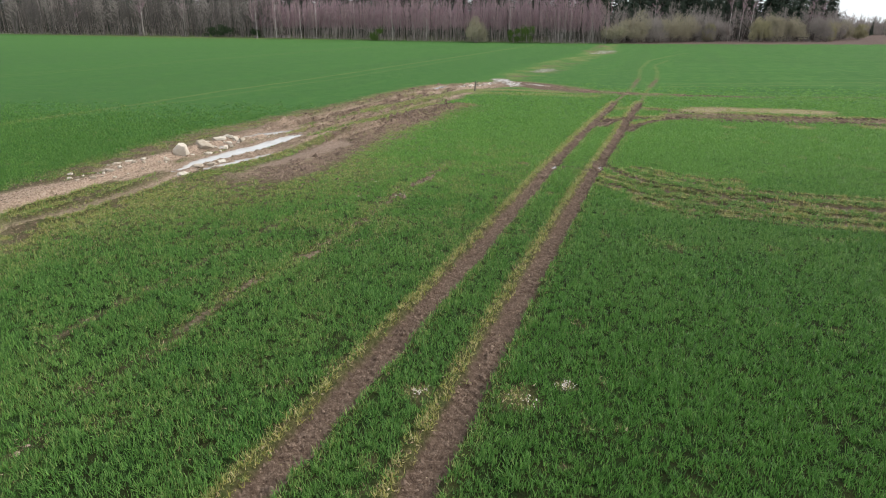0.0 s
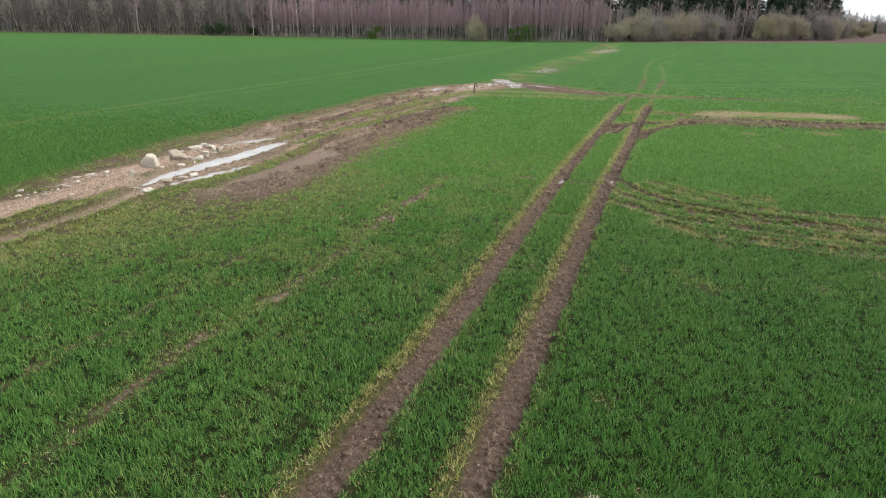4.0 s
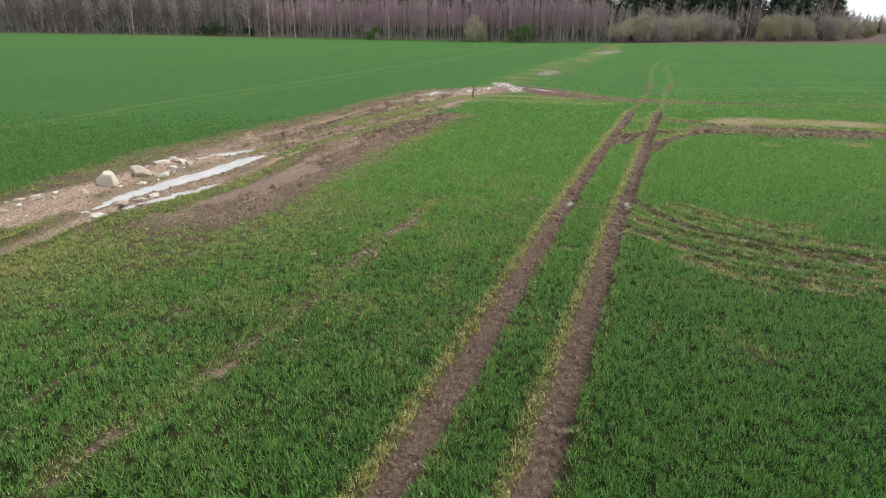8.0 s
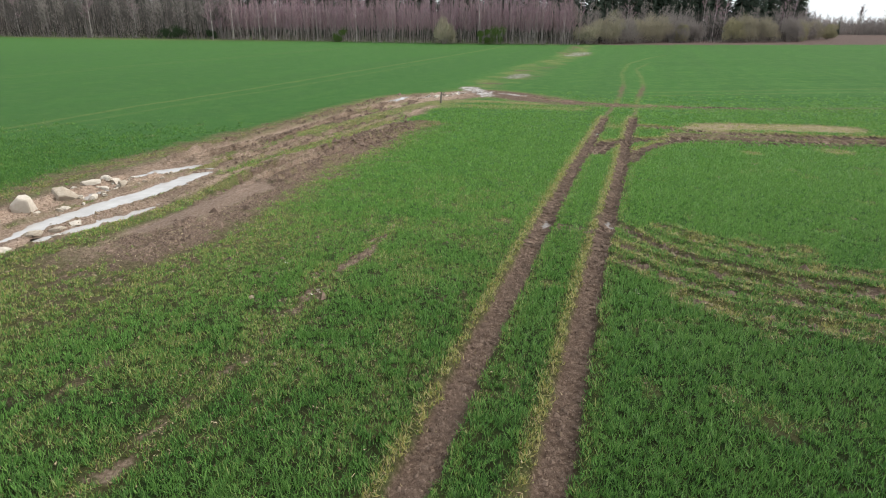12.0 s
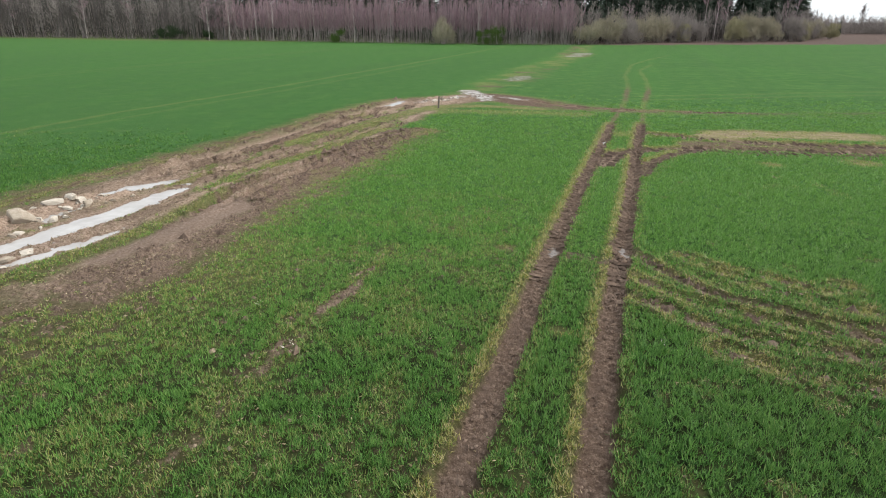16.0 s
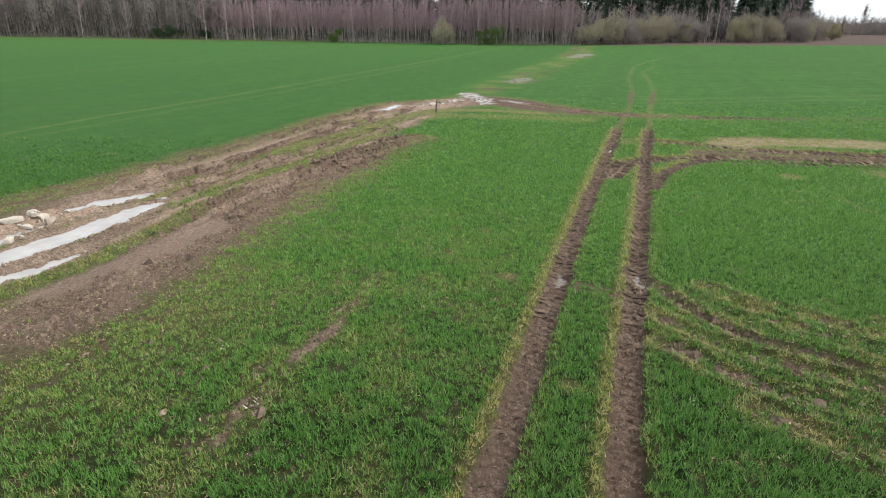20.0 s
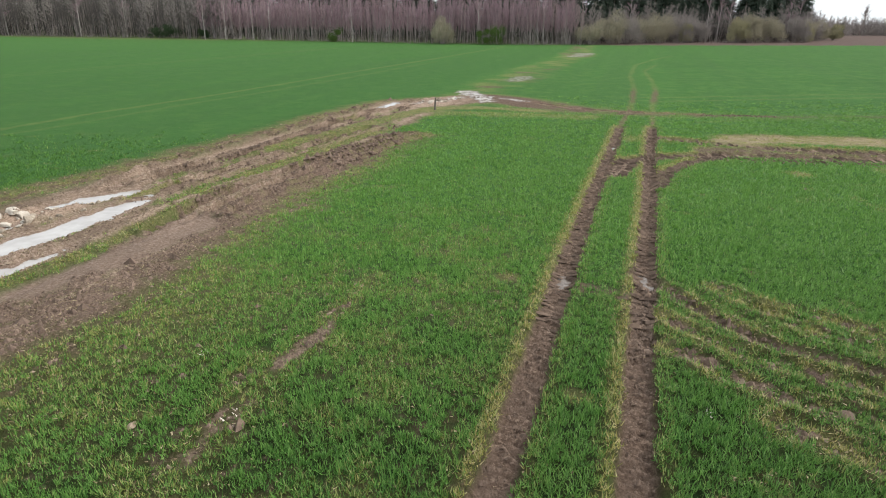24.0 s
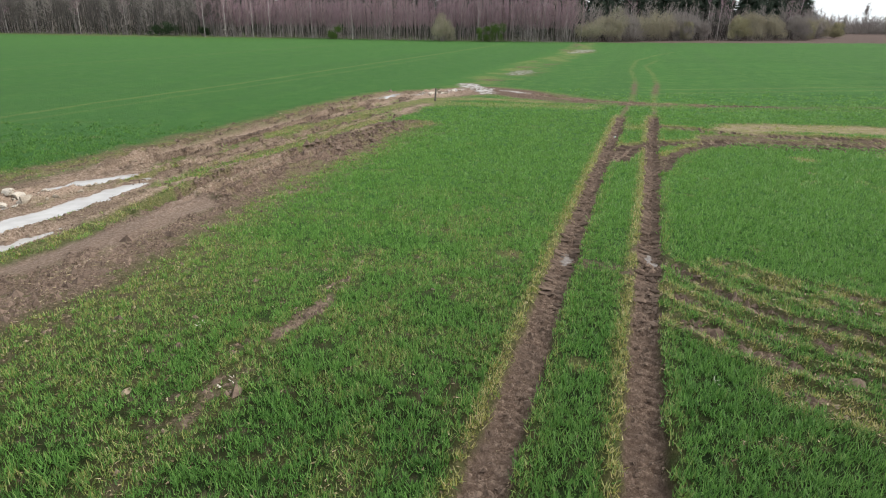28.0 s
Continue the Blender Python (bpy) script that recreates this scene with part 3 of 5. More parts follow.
# ---------------------------------------------------------------- materials
def ground_material():
    m, n, l, b = material("field_soil_and_crop", 0.9)
    b.inputs["Specular IOR Level"].default_value = 0.06
    where = n.new("ShaderNodeTexCoord").outputs["Object"]
    mud, dry, thin, plough, gravel, wet = (attribute(n, k) for k in ("mud", "dry", "thin", "plough", "gravel", "wet"))
    fine, mid, wide = noise_node(n, l, 14.0, 6.0, 0.7, where), noise_node(n, l, 2.2, 5.0, 0.6, where), noise_node(n, l, 0.07, 4.0, 0.55, where)
    crumb = noise_node(n, l, 45.0, 4.0, 0.7, where)
    soil = ramp(n, l, fine, [(0.32, (0.045, 0.031, 0.024)), (0.5, (0.118, 0.080, 0.060)), (0.7, (0.285, 0.208, 0.160))])
    soil = mix(n, l, spread(n, l, mid, 0.35, 0.7), soil, mix(n, l, crumb, (0.052, 0.036, 0.028), (0.20, 0.142, 0.112)))
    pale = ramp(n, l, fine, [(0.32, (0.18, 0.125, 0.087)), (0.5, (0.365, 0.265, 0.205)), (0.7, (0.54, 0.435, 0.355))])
    # gravel also holds the light painted on lug crests
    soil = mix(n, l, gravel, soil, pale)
    soil = mix(n, l, maths(n, l, "MULTIPLY", wet, 0.3), soil, (0.055, 0.04, 0.033))
    crop = ramp(n, l, fine, [(0.3, (0.028, 0.084, 0.020)), (0.5, (0.054, 0.140, 0.034)), (0.72, (0.088, 0.195, 0.052))])
    crop = mix(n, l, spread(n, l, wide, 0.3, 0.7), crop, mix(n, l, mid, (0.048, 0.128, 0.032), (0.074, 0.160, 0.044)))
    rows = n.new("ShaderNodeMapping")  # drill rows along the field
    rows.vector_type = "TEXTURE"
    rows.inputs["Rotation"].default_value = (0, 0, radians(-18.6))
    rows.inputs["Scale"].default_value = (1.0, 25.0, 1.0)
    l.new(where, rows.inputs["Vector"])
    lines = noise_node(n, l, 0.8, 5.0, 0.7, rows.outputs[0])
    crop = mix(n, l, maths(n, l, "MULTIPLY", spread(n, l, lines, 0.4, 0.7), 0.55), crop, (0.040, 0.122, 0.026))
    across = n.new("ShaderNodeMapping")
    across.vector_type = "TEXTURE"
    across.inputs["Rotation"].default_value = (0, 0, radians(3))
    across.inputs["Scale"].default_value = (30.0, 1.0, 1.0)
    l.new(where, across.inputs["Vector"])
    head = maths(n, l, "MULTIPLY", attribute(n, "headland"), spread(n, l, noise_node(n, l, 0.45, 4.0, 0.65, across.outputs[0]), 0.45, 0.62))
    crop = mix(n, l, maths(n, l, "MULTIPLY", head, 0.6), crop, (0.036, 0.104, 0.026))
    bands = noise_node(n, l, 0.16, 3.0, 0.6, rows.outputs[0])
    crop = mix(n, l, maths(n, l, "MULTIPLY", spread(n, l, bands, 0.42, 0.62), 0.45), crop, (0.050, 0.112, 0.036))
    patch = noise_node(n, l, 0.6, 6.0, 0.75, where)
    crop = mix(n, l, maths(n, l, "MULTIPLY", spread(n, l, patch, 0.48, 0.72), 0.8), crop, (0.100, 0.185, 0.045))
    # soil under the blades, with the shade between them put into its colour
    shaded_earth = ramp(n, l, mid, [(0.35, (0.009, 0.016, 0.005)), (0.7, (0.034, 0.038, 0.014))])
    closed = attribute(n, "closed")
    crop = mix(n, l, closed, shaded_earth, crop)
    bare = ramp(n, l, mid, [(0.4, (0.075, 0.082, 0.034)), (0.65, (0.20, 0.16, 0.10))])
    crop = mix(n, l, maths(n, l, "MULTIPLY", thin, spread(n, l, closed, -0.8, 1.0)), crop, bare)
    straw = ramp(n, l, fine, [(0.3, (0.080, 0.100, 0.026)), (0.5, (0.225, 0.205, 0.080)), (0.72, (0.43, 0.37, 0.20))])
    crop = mix(n, l, maths(n, l, "MULTIPLY", dry, maths(n, l, "MULTIPLY", spread(n, l, closed, -0.6, 1.0), 0.75)), crop, straw)
    tuft = noise_node(n, l, 1.4, 7.0, 0.85, where)
    crop = mix(n, l, maths(n, l, "MULTIPLY", spread(n, l, tuft, 0.47, 0.66), 0.46), crop, (0.028, 0.078, 0.020))
    crop = mix(n, l, maths(n, l, "MULTIPLY", attribute(n, "lush"), 0.42), crop, (0.042, 0.108, 0.031))
    lime = ramp(n, l, mid, [(0.38, (0.15, 0.12, 0.10)), (0.5, (0.34, 0.315, 0.295)), (0.64, (0.60, 0.59, 0.58))])
    soil = mix(n, l, attribute(n, "lime"), soil, lime)
    ridge = ramp(n, l, noise_node(n, l, 0.9, 5.0, 0.7, where), [(0.3, (0.07, 0.048, 0.04)), (0.7, (0.15, 0.11, 0.098))])
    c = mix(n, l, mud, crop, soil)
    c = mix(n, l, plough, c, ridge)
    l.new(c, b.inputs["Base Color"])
    l.new(spread(n, l, wet, 1.9, -0.1), b.inputs["Roughness"])
    height = maths(n, l, "ADD", maths(n, l, "MULTIPLY", fine, 0.7), maths(n, l, "MULTIPLY", crumb, 0.3))
    bump(n, l, b, height, 1.0, 0.09)
    return m


def blade_material():
    m, n, l, b = material("wheat_blade", 0.5)
    b.inputs["Specular IOR Level"].default_value = 0.2
    where = n.new("ShaderNodeTexCoord").outputs["Object"]
    own = n.new("ShaderNodeNewGeometry").outputs["Random Per Island"]
    wide = noise_node(n, l, 0.35, 4.0, 0.6, where)
    green = ramp(n, l, own, [(0.0, (0.013, 0.056, 0.009)), (0.5, (0.055, 0.164, 0.026)), (1.0, (0.155, 0.325, 0.062))])
    green = mix(n, l, spread(n, l, wide, 0.35, 0.7), green, mix(n, l, own, (0.045, 0.122, 0.021), (0.165, 0.315, 0.066)))
    tone = attribute(n, "tone")  # lusher crop, plus shade near by and lit tops farther off, as colour
    green = mix(n, l, spread(n, l, tone, 0.5, -0.1), green, mix(n, l, own, (0.024, 0.085, 0.010), (0.11, 0.27, 0.04)))
    green = mix(n, l, spread(n, l, tone, 0.5, 1.4), green, mix(n, l, own, (0.105, 0.245, 0.040), (0.205, 0.42, 0.072)))
    straw = ramp(n, l, own, [(0.0, (0.16, 0.20, 0.03)), (0.45, (0.35, 0.30, 0.09)), (1.0, (0.50, 0.42, 0.23))])
    c = mix(n, l, attribute(n, "dry"), green, straw)
    l.new(c, b.inputs["Base Color"])
    up = n.new("ShaderNodeVectorMath")  # curved blades turn their faces to the sky
    up.operation = "MULTIPLY_ADD"
    l.new(n.new("ShaderNodeNewGeometry").outputs["Normal"], up.inputs[0])
    up.inputs[1].default_value, up.inputs[2].default_value = (0.8, 0.8, 0.8), (0, 0, 0.6)
    unit = n.new("ShaderNodeVectorMath")
    unit.operation = "NORMALIZE"
    l.new(up.outputs[0], unit.inputs[0])
    l.new(unit.outputs[0], b.inputs["Normal"])
    t = n.new("ShaderNodeBsdfTranslucent")
    l.new(c, t.inputs["Color"])
    s = n.new("ShaderNodeMixShader")
    s.inputs[0].default_value = 0.22
    l.new(b.outputs[0], s.inputs[1])
    l.new(t.outputs[0], s.inputs[2])
    l.new(s.outputs[0], n["Material Output"].inputs["Surface"])
    return m


def water_material():
    m, n, l, b = material("muddy_water", 0.04)
    where = n.new("ShaderNodeTexCoord").outputs["Object"]
    f = noise_node(n, l, 1.3, 4.0, 0.6, where)
    l.new(ramp(n, l, f, [(0.35, (0.36, 0.34, 0.325)), (0.7, (0.46, 0.445, 0.43))]), b.inputs["Base Color"])
    b.inputs["IOR"].default_value = 1.33
    b.inputs["Specular IOR Level"].default_value = 0.5
    bump(n, l, b, noise_node(n, l, 5.0, 3.0, 0.5, where), 0.08, 0.01)
    return m


def rain_material():
    m, n, l, b = material("clear_rain_water", 0.08)
    where = n.new("ShaderNodeTexCoord").outputs["Object"]
    l.new(ramp(n, l, noise_node(n, l, 9.0, 4.0, 0.6, where), [(0.35, (0.10, 0.075, 0.06)), (0.7, (0.22, 0.185, 0.16))]), b.inputs["Base Color"])
    b.inputs["IOR"].default_value = 1.33
    b.inputs["Specular IOR Level"].default_value = 0.5
    bump(n, l, b, noise_node(n, l, 14.0, 3.0, 0.5, where), 0.12, 0.01)
    return m


GROUND = ground_material()
RAIN = rain_material()
BLADE = blade_material()
WATER = water_material()
ROCK = simple("pale_limestone", (0.50, 0.44, 0.365), (0.74, 0.675, 0.595), 5.0, 0.85, 0.03, 14.0)
ROCK_DARK = simple("weathered_limestone", (0.30, 0.245, 0.185), (0.56, 0.49, 0.405), 5.0, 0.9, 0.03, 14.0)
CLOD = simple("dry_clod", (0.066, 0.045, 0.035), (0.25, 0.18, 0.138), 9.0, 0.95, 0.02, 30.0, island=0.4)
CHIP = simple("limestone_chip", (0.15, 0.105, 0.072), (0.36, 0.285, 0.21), 9.0, 0.9, 0.01, 30.0, island=0.4)
def litter_material():
    m, n, l, b = material("dead_straw", 0.9)
    own = n.new("ShaderNodeNewGeometry").outputs["Random Per Island"]
    l.new(ramp(n, l, own, [(0.0, (0.05, 0.032, 0.02)), (0.5, (0.13, 0.092, 0.055)), (0.85, (0.28, 0.22, 0.13)), (1.0, (0.44, 0.36, 0.235))]), b.inputs["Base Color"])
    return m


LITTER = litter_material()
PALE_STRAW = simple("bleached_straw", (0.30, 0.26, 0.21), (0.62, 0.57, 0.5), 20.0, 0.9, island=0.4)
POST = simple("grey_weathered_wood", (0.10, 0.085, 0.075), (0.26, 0.23, 0.2), 18.0, 0.9, 0.01, 60.0)
BIRCH_BARK = simple("birch_bark", (0.36, 0.33, 0.31), (0.66, 0.63, 0.6), 1.6, 0.8, 0.01, 9.0)
GREY_BARK = simple("grey_bark", (0.19, 0.165, 0.15), (0.44, 0.39, 0.365), 1.2, 0.9, 0.02, 8.0, island=0.35)
PURPLE_TWIG = simple("purple_brown_twigs", (0.24, 0.158, 0.185), (0.46, 0.32, 0.36), 0.35, 0.9, island=0.25)
ROSE_TWIG = simple("rosy_brown_twigs", (0.28, 0.195, 0.21), (0.52, 0.38, 0.40), 0.35, 0.9, island=0.25)
DARK_STEM = simple("dark_grey_stems", (0.115, 0.10, 0.098), (0.30, 0.268, 0.262), 1.0, 0.88, island=0.3)
STEM = simple("pale_grey_stems", (0.20, 0.172, 0.168), (0.46, 0.41, 0.40), 1.0, 0.85, island=0.3)
GREY_TWIG = simple("grey_brown_twigs", (0.20, 0.175, 0.165), (0.42, 0.375, 0.35), 0.35, 0.9, island=0.3)
DARK_TWIG = simple("dark_grey_twigs", (0.085, 0.073, 0.07), (0.20, 0.175, 0.168), 0.35, 0.9, island=0.3)
# very dark twigs whose colour carries the shade inside the wood
SHADE_TWIG = simple("shade_brown_undergrowth", (0.035, 0.030, 0.027), (0.095, 0.080, 0.072), 0.35, 0.9, island=0.3)
OLIVE_TWIG = simple("budding_olive_twigs", (0.24, 0.215, 0.15), (0.47, 0.425, 0.325), 0.5, 0.9, island=0.3)
YELLOW_TWIG = simple("budding_yellow_twigs", (0.26, 0.24, 0.14), (0.46, 0.425, 0.275), 0.5, 0.9, island=0.3)
SPRUCE = simple("spruce_needles", (0.018, 0.032, 0.020), (0.050, 0.076, 0.048), 0.8, 0.8, island=0.2)
LEAF = simple("young_green_leaves", (0.05, 0.10, 0.018), (0.12, 0.19, 0.04), 0.8, 0.7, island=0.3)
EVERGREEN = simple("dark_green_leaves", (0.018, 0.04, 0.016), (0.05, 0.09, 0.03), 0.8, 0.7, island=0.3)

# ---------------------------------------------------------------- the ground: one sheet to the horizon, finest along the walk
rng = np.random.RandomState(11)


LEFT_SLOPE, RIGHT_SLOPE = 0.73, 0.72  # how the wedge of modelled crop widens


def build_ground():
    front = np.concatenate([np.arange(-0.90, -0.72, 0.007), np.arange(-0.72, -0.48, 0.0036), np.arange(-0.48, -0.06, 0.0022), np.arange(-0.06, 0.40, 0.0031), np.arange(0.40, 0.90, 0.006)])
    back = np.arange(0.90, 2 * np.pi - 0.90, 0.06)
    ang = np.concatenate([front, back])
    radii = [0.0, 0.4]
    while radii[-1] < 4500:
        r = radii[-1]
        radii.append(r * (1.05 if r < 4 else 1.0042 if r < 70 else 1.007 if r < 150 else 1.03))
    radii = np.array(radii)
    a, r = np.meshgrid(ang, radii)
    p = np.stack([(r * np.sin(a)).ravel(), (r * np.cos(a) - 2.0).ravel()], 1)
    z, mud, dry, thin, plough, gravel, wet = survey(p)
    lime = np.zeros(len(p))
    for pts, half, strength in LIME:
        lime = np.maximum(lime, strength * smooth(half + 0.35, half - 0.3, away(p, pts)[0] + 1.8 * half * (rough(p, 0.9) - 0.5) + 1.2 * half * (rough(p, 3.1, 4) - 0.5)))
    mud = np.maximum(mud, lime)
    k, rows = len(ang), len(radii)
    i, j = np.meshgrid(np.arange(rows - 1), np.arange(k), indexing="ij")
    j2 = (j + 1) % k
    quads = np.stack([i * k + j, i * k + j2, (i + 1) * k + j2, (i + 1) * k + j], -1).reshape(-1, 4)[:, ::-1]
    me = bpy.data.meshes.new("ground")
    me.vertices.add(len(p))
    me.vertices.foreach_set("co", np.column_stack([p, z]).astype(np.float32).ravel())
    me.loops.add(quads.size)
    me.loops.foreach_set("vertex_index", quads.astype(np.int32).ravel())
    me.polygons.add(len(quads))
    me.polygons.foreach_set("loop_start", np.arange(0, quads.size, 4, dtype=np.int32))
    me.polygons.foreach_set("use_smooth", np.ones(len(quads), bool))
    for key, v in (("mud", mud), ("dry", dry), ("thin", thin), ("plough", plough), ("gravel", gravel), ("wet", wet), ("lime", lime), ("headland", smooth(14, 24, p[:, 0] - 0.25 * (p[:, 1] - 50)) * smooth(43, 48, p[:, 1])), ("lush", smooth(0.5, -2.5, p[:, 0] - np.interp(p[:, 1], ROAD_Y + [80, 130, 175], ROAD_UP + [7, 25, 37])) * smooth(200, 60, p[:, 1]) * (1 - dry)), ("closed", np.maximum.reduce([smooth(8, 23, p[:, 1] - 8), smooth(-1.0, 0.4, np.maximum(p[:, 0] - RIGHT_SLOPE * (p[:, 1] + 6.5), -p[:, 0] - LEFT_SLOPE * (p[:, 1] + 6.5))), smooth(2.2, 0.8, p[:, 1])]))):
        t = me.attributes.new(key, "FLOAT", "POINT")
        t.data.foreach_set("value", v.astype(np.float32))
    me.materials.append(GROUND)
    me.update(calc_edges=True)
    return tagged(new("ground", me), "flat green wheat field crossed by muddy wheel tracks", "field", kind="structure")


build_ground()


# ---------------------------------------------------------------- puddles
def build_puddles():
    for pts, widths in PUDDLES:
        small = max(widths) < 0.1 or pts[0, 0] > 5
        reach = max(widths) + (0.12 if small else 0.34)
        bm = bmesh.new()
        a, b = pts[0] - (pts[1] - pts[0]) / np.hypot(*(pts[1] - pts[0])) * reach, pts[-1] + (pts[-1] - pts[-2]) / np.hypot(*(pts[-1] - pts[-2])) * reach
        full = np.vstack([a, pts, b])
        sides = []
        for k, q in enumerate(full):
            way = full[min(k + 1, len(full) - 1)] - full[max(k - 1, 0)]
            way = way / np.hypot(*way)
            w = reach * (0.55 if k in (0, len(full) - 1) else 1.0)
            sides.append([bm.verts.new((q[0] + s * w * way[1], q[1] - s * w * way[0], 0)) for s in (-1, 1)])
        for (p0, p1), (q0, q1) in zip(sides[:-1], sides[1:]):
            bm.faces.new((p0, p1, q1, q0))
        bmesh.ops.recalc_face_normals(bm, faces=bm.faces)
        me = bpy.data.meshes.new("puddle")
        bm.to_mesh(me)
        bm.free()
        if me.polygons[0].normal.z < 0:
            me.flip_normals()
        me.materials.append(RAIN if small else WATER)
        ob = new("puddle", me)
        ob.location.z = -0.158 if small else -0.085
        tagged(ob, "shallow muddy puddle in a wheel track reflecting the pale sky" if small else "milky brown puddle on the muddy road mirroring the sky", "puddle", "puddles on the field", "structure")


build_puddles()


# ---------------------------------------------------------------- grass: young wheat in tufts
def build_grass():
    clumps = []
    y0, y1 = 1.0, 64.0
    # strips of constant density across the wedge of field along the walk
    edges = np.concatenate([np.arange(y0, 20, 0.5), np.geomspace(20, y1, 70)])
    for a, b in zip(edges[:-1], edges[1:]):
        y = 0.5 * (a + b)
        x0, x1 = -LEFT_SLOPE * (y + 6.5), RIGHT_SLOPE * (y + 6.5)
        density = 225 * min(1.0, (20.0 / y)) ** 2.1
        k = int((x1 - x0) * (b - a) * density)
        clumps.append(np.stack([rng.uniform(x0, x1, k), rng.uniform(a, b, k)], 1))
    p = np.concatenate(clumps)
    z, mud, dry, thin, plough, gravel, wet = survey(p)
    gaps = 0.3 * smooth(0.62, 0.36, rough(p, 2.4, 6)) + 0.7 * smooth(0.6, 0.42, rough(p, 6.0, 7))
    keep = rng.rand(len(p)) > np.clip(mud * 1.25 + 0.42 * thin + 0.08 * dry + 0.42 * (1 - gaps) * smooth(50, 24, p[:, 1]) + smooth(28, 62, p[:, 1]) + 0.55 * smooth(26, 40, p[:, 1]) * (p[:, 0] < np.interp(p[:, 1], ROAD_Y, ROAD_UP)), 0, 1.0)
    p, z, mud, dry, thin = p[keep], z[keep], mud[keep], dry[keep], thin[keep]
    per = 11
    n = len(p) * per
    far = np.maximum(1.0, p[:, 1] / 20.0).repeat(per)
    base = np.column_stack([p, z]).repeat(per, 0)
    base[:, :2] += rng.normal(0, 0.034, (n, 2)) * np.minimum(far, 2.5)[:, None]
    d = dry.repeat(per)
    tall = (0.75 + 0.5 * rough(p, 0.7, 5) + rng.normal(0, 0.12, len(p))).repeat(per)
    length = rng.uniform(0.06, 0.16, n) * tall * far**0.1 * (1 - 0.12 * d) * (1 - 0.35 * thin.repeat(per))
    lean = rng.beta(1.6, 2.2, n) * 1.3 + 0.4 * d * rng.rand(n)
    turn = rng.uniform(0, 2 * np.pi, n)
    way = np.stack([np.sin(lean) * np.cos(turn), np.sin(lean) * np.sin(turn), np.cos(lean)], 1)
    twist = turn + np.pi / 2 + rng.normal(0, 0.5, n)
    across = np.stack([np.cos(twist), np.sin(twist), np.zeros(n)], 1) * (rng.uniform(0.005, 0.0105, n) * far**0.9)[:, None]
    base[:, 2] -= 0.01
    tris = np.stack([base - across, base + across, base + way * length[:, None]], 1)
    shade = np.clip(np.where(rng.rand(n) < 0.04 + 0.9 * d, 0.35 + 0.65 * rng.rand(n), 0.0) * (0.35 + d), 0, 1)
    # near blades darkened as shade, farther ones lightened; left field its own green
    tone = 0.5 - 0.5 * smooth(15, 5, p[:, 1]) * smooth(-0.5, 2.5, p[:, 0]) + 0.5 * smooth(11, 25, p[:, 1] - 0.15 * p[:, 0])
    tone = np.where(p[:, 0] < np.interp(p[:, 1], ROAD_Y, ROAD_UP) + 0.3, 0.12, tone)
    me = soup("grass", tris, BLADE, {"dry": shade, "tone": tone.repeat(per)})
    tagged(new("grass", me), "young green winter wheat with yellowed blades beside wheel tracks", "grass", kind="stuff")


build_grass()


# ---------------------------------------------------------------- rocks, chips and clods
def rock_mesh(seed):
    """An angular block of limestone with broken corners and worn edges."""
    r = random.Random(seed)
    bm = bmesh.new()
    bmesh.ops.create_cube(bm, size=0.86)
    for v in bm.verts:
        v.co += Vector((r.uniform(-0.27, 0.2), r.uniform(-0.27, 0.2), r.uniform(-0.24, 0.16)))
        if v.co.z > 0:
            v.co.x, v.co.y = v.co.x * 0.82, v.co.y * 0.82
    for _ in range(5):
        nrm = Vector((r.uniform(-1, 1), r.uniform(-1, 1), r.uniform(-0.3, 1))).normalized()
        geom = bm.verts[:] + bm.edges[:] + bm.faces[:]
        cut = bmesh.ops.bisect_plane(bm, geom=geom, plane_co=nrm * r.uniform(0.28, 0.42), plane_no=nrm, clear_outer=True)
        bmesh.ops.contextual_create(bm, geom=[e for e in cut["geom_cut"] if isinstance(e, bmesh.types.BMEdge)])
    bmesh.ops.bevel(bm, geom=bm.edges[:], offset=0.03, segments=2, affect="EDGES")
    bmesh.ops.triangulate(bm, faces=bm.faces[:])
    bmesh.ops.subdivide_edges(bm, edges=[e for e in bm.edges if e.calc_length() > 0.3], cuts=1)
    for v in bm.verts:
        v.co += v.co.normalized() * 0.03 * noise.noise(v.co * 5 + Vector((seed, 0, 0)))
    bmesh.ops.recalc_face_normals(bm, faces=bm.faces)
    me = bpy.data.meshes.new("rock")
    bm.to_mesh(me)
    bm.free()
    return me


def height_at(x, y):
    return float(survey(np.array([[x, y]]))[0][0])


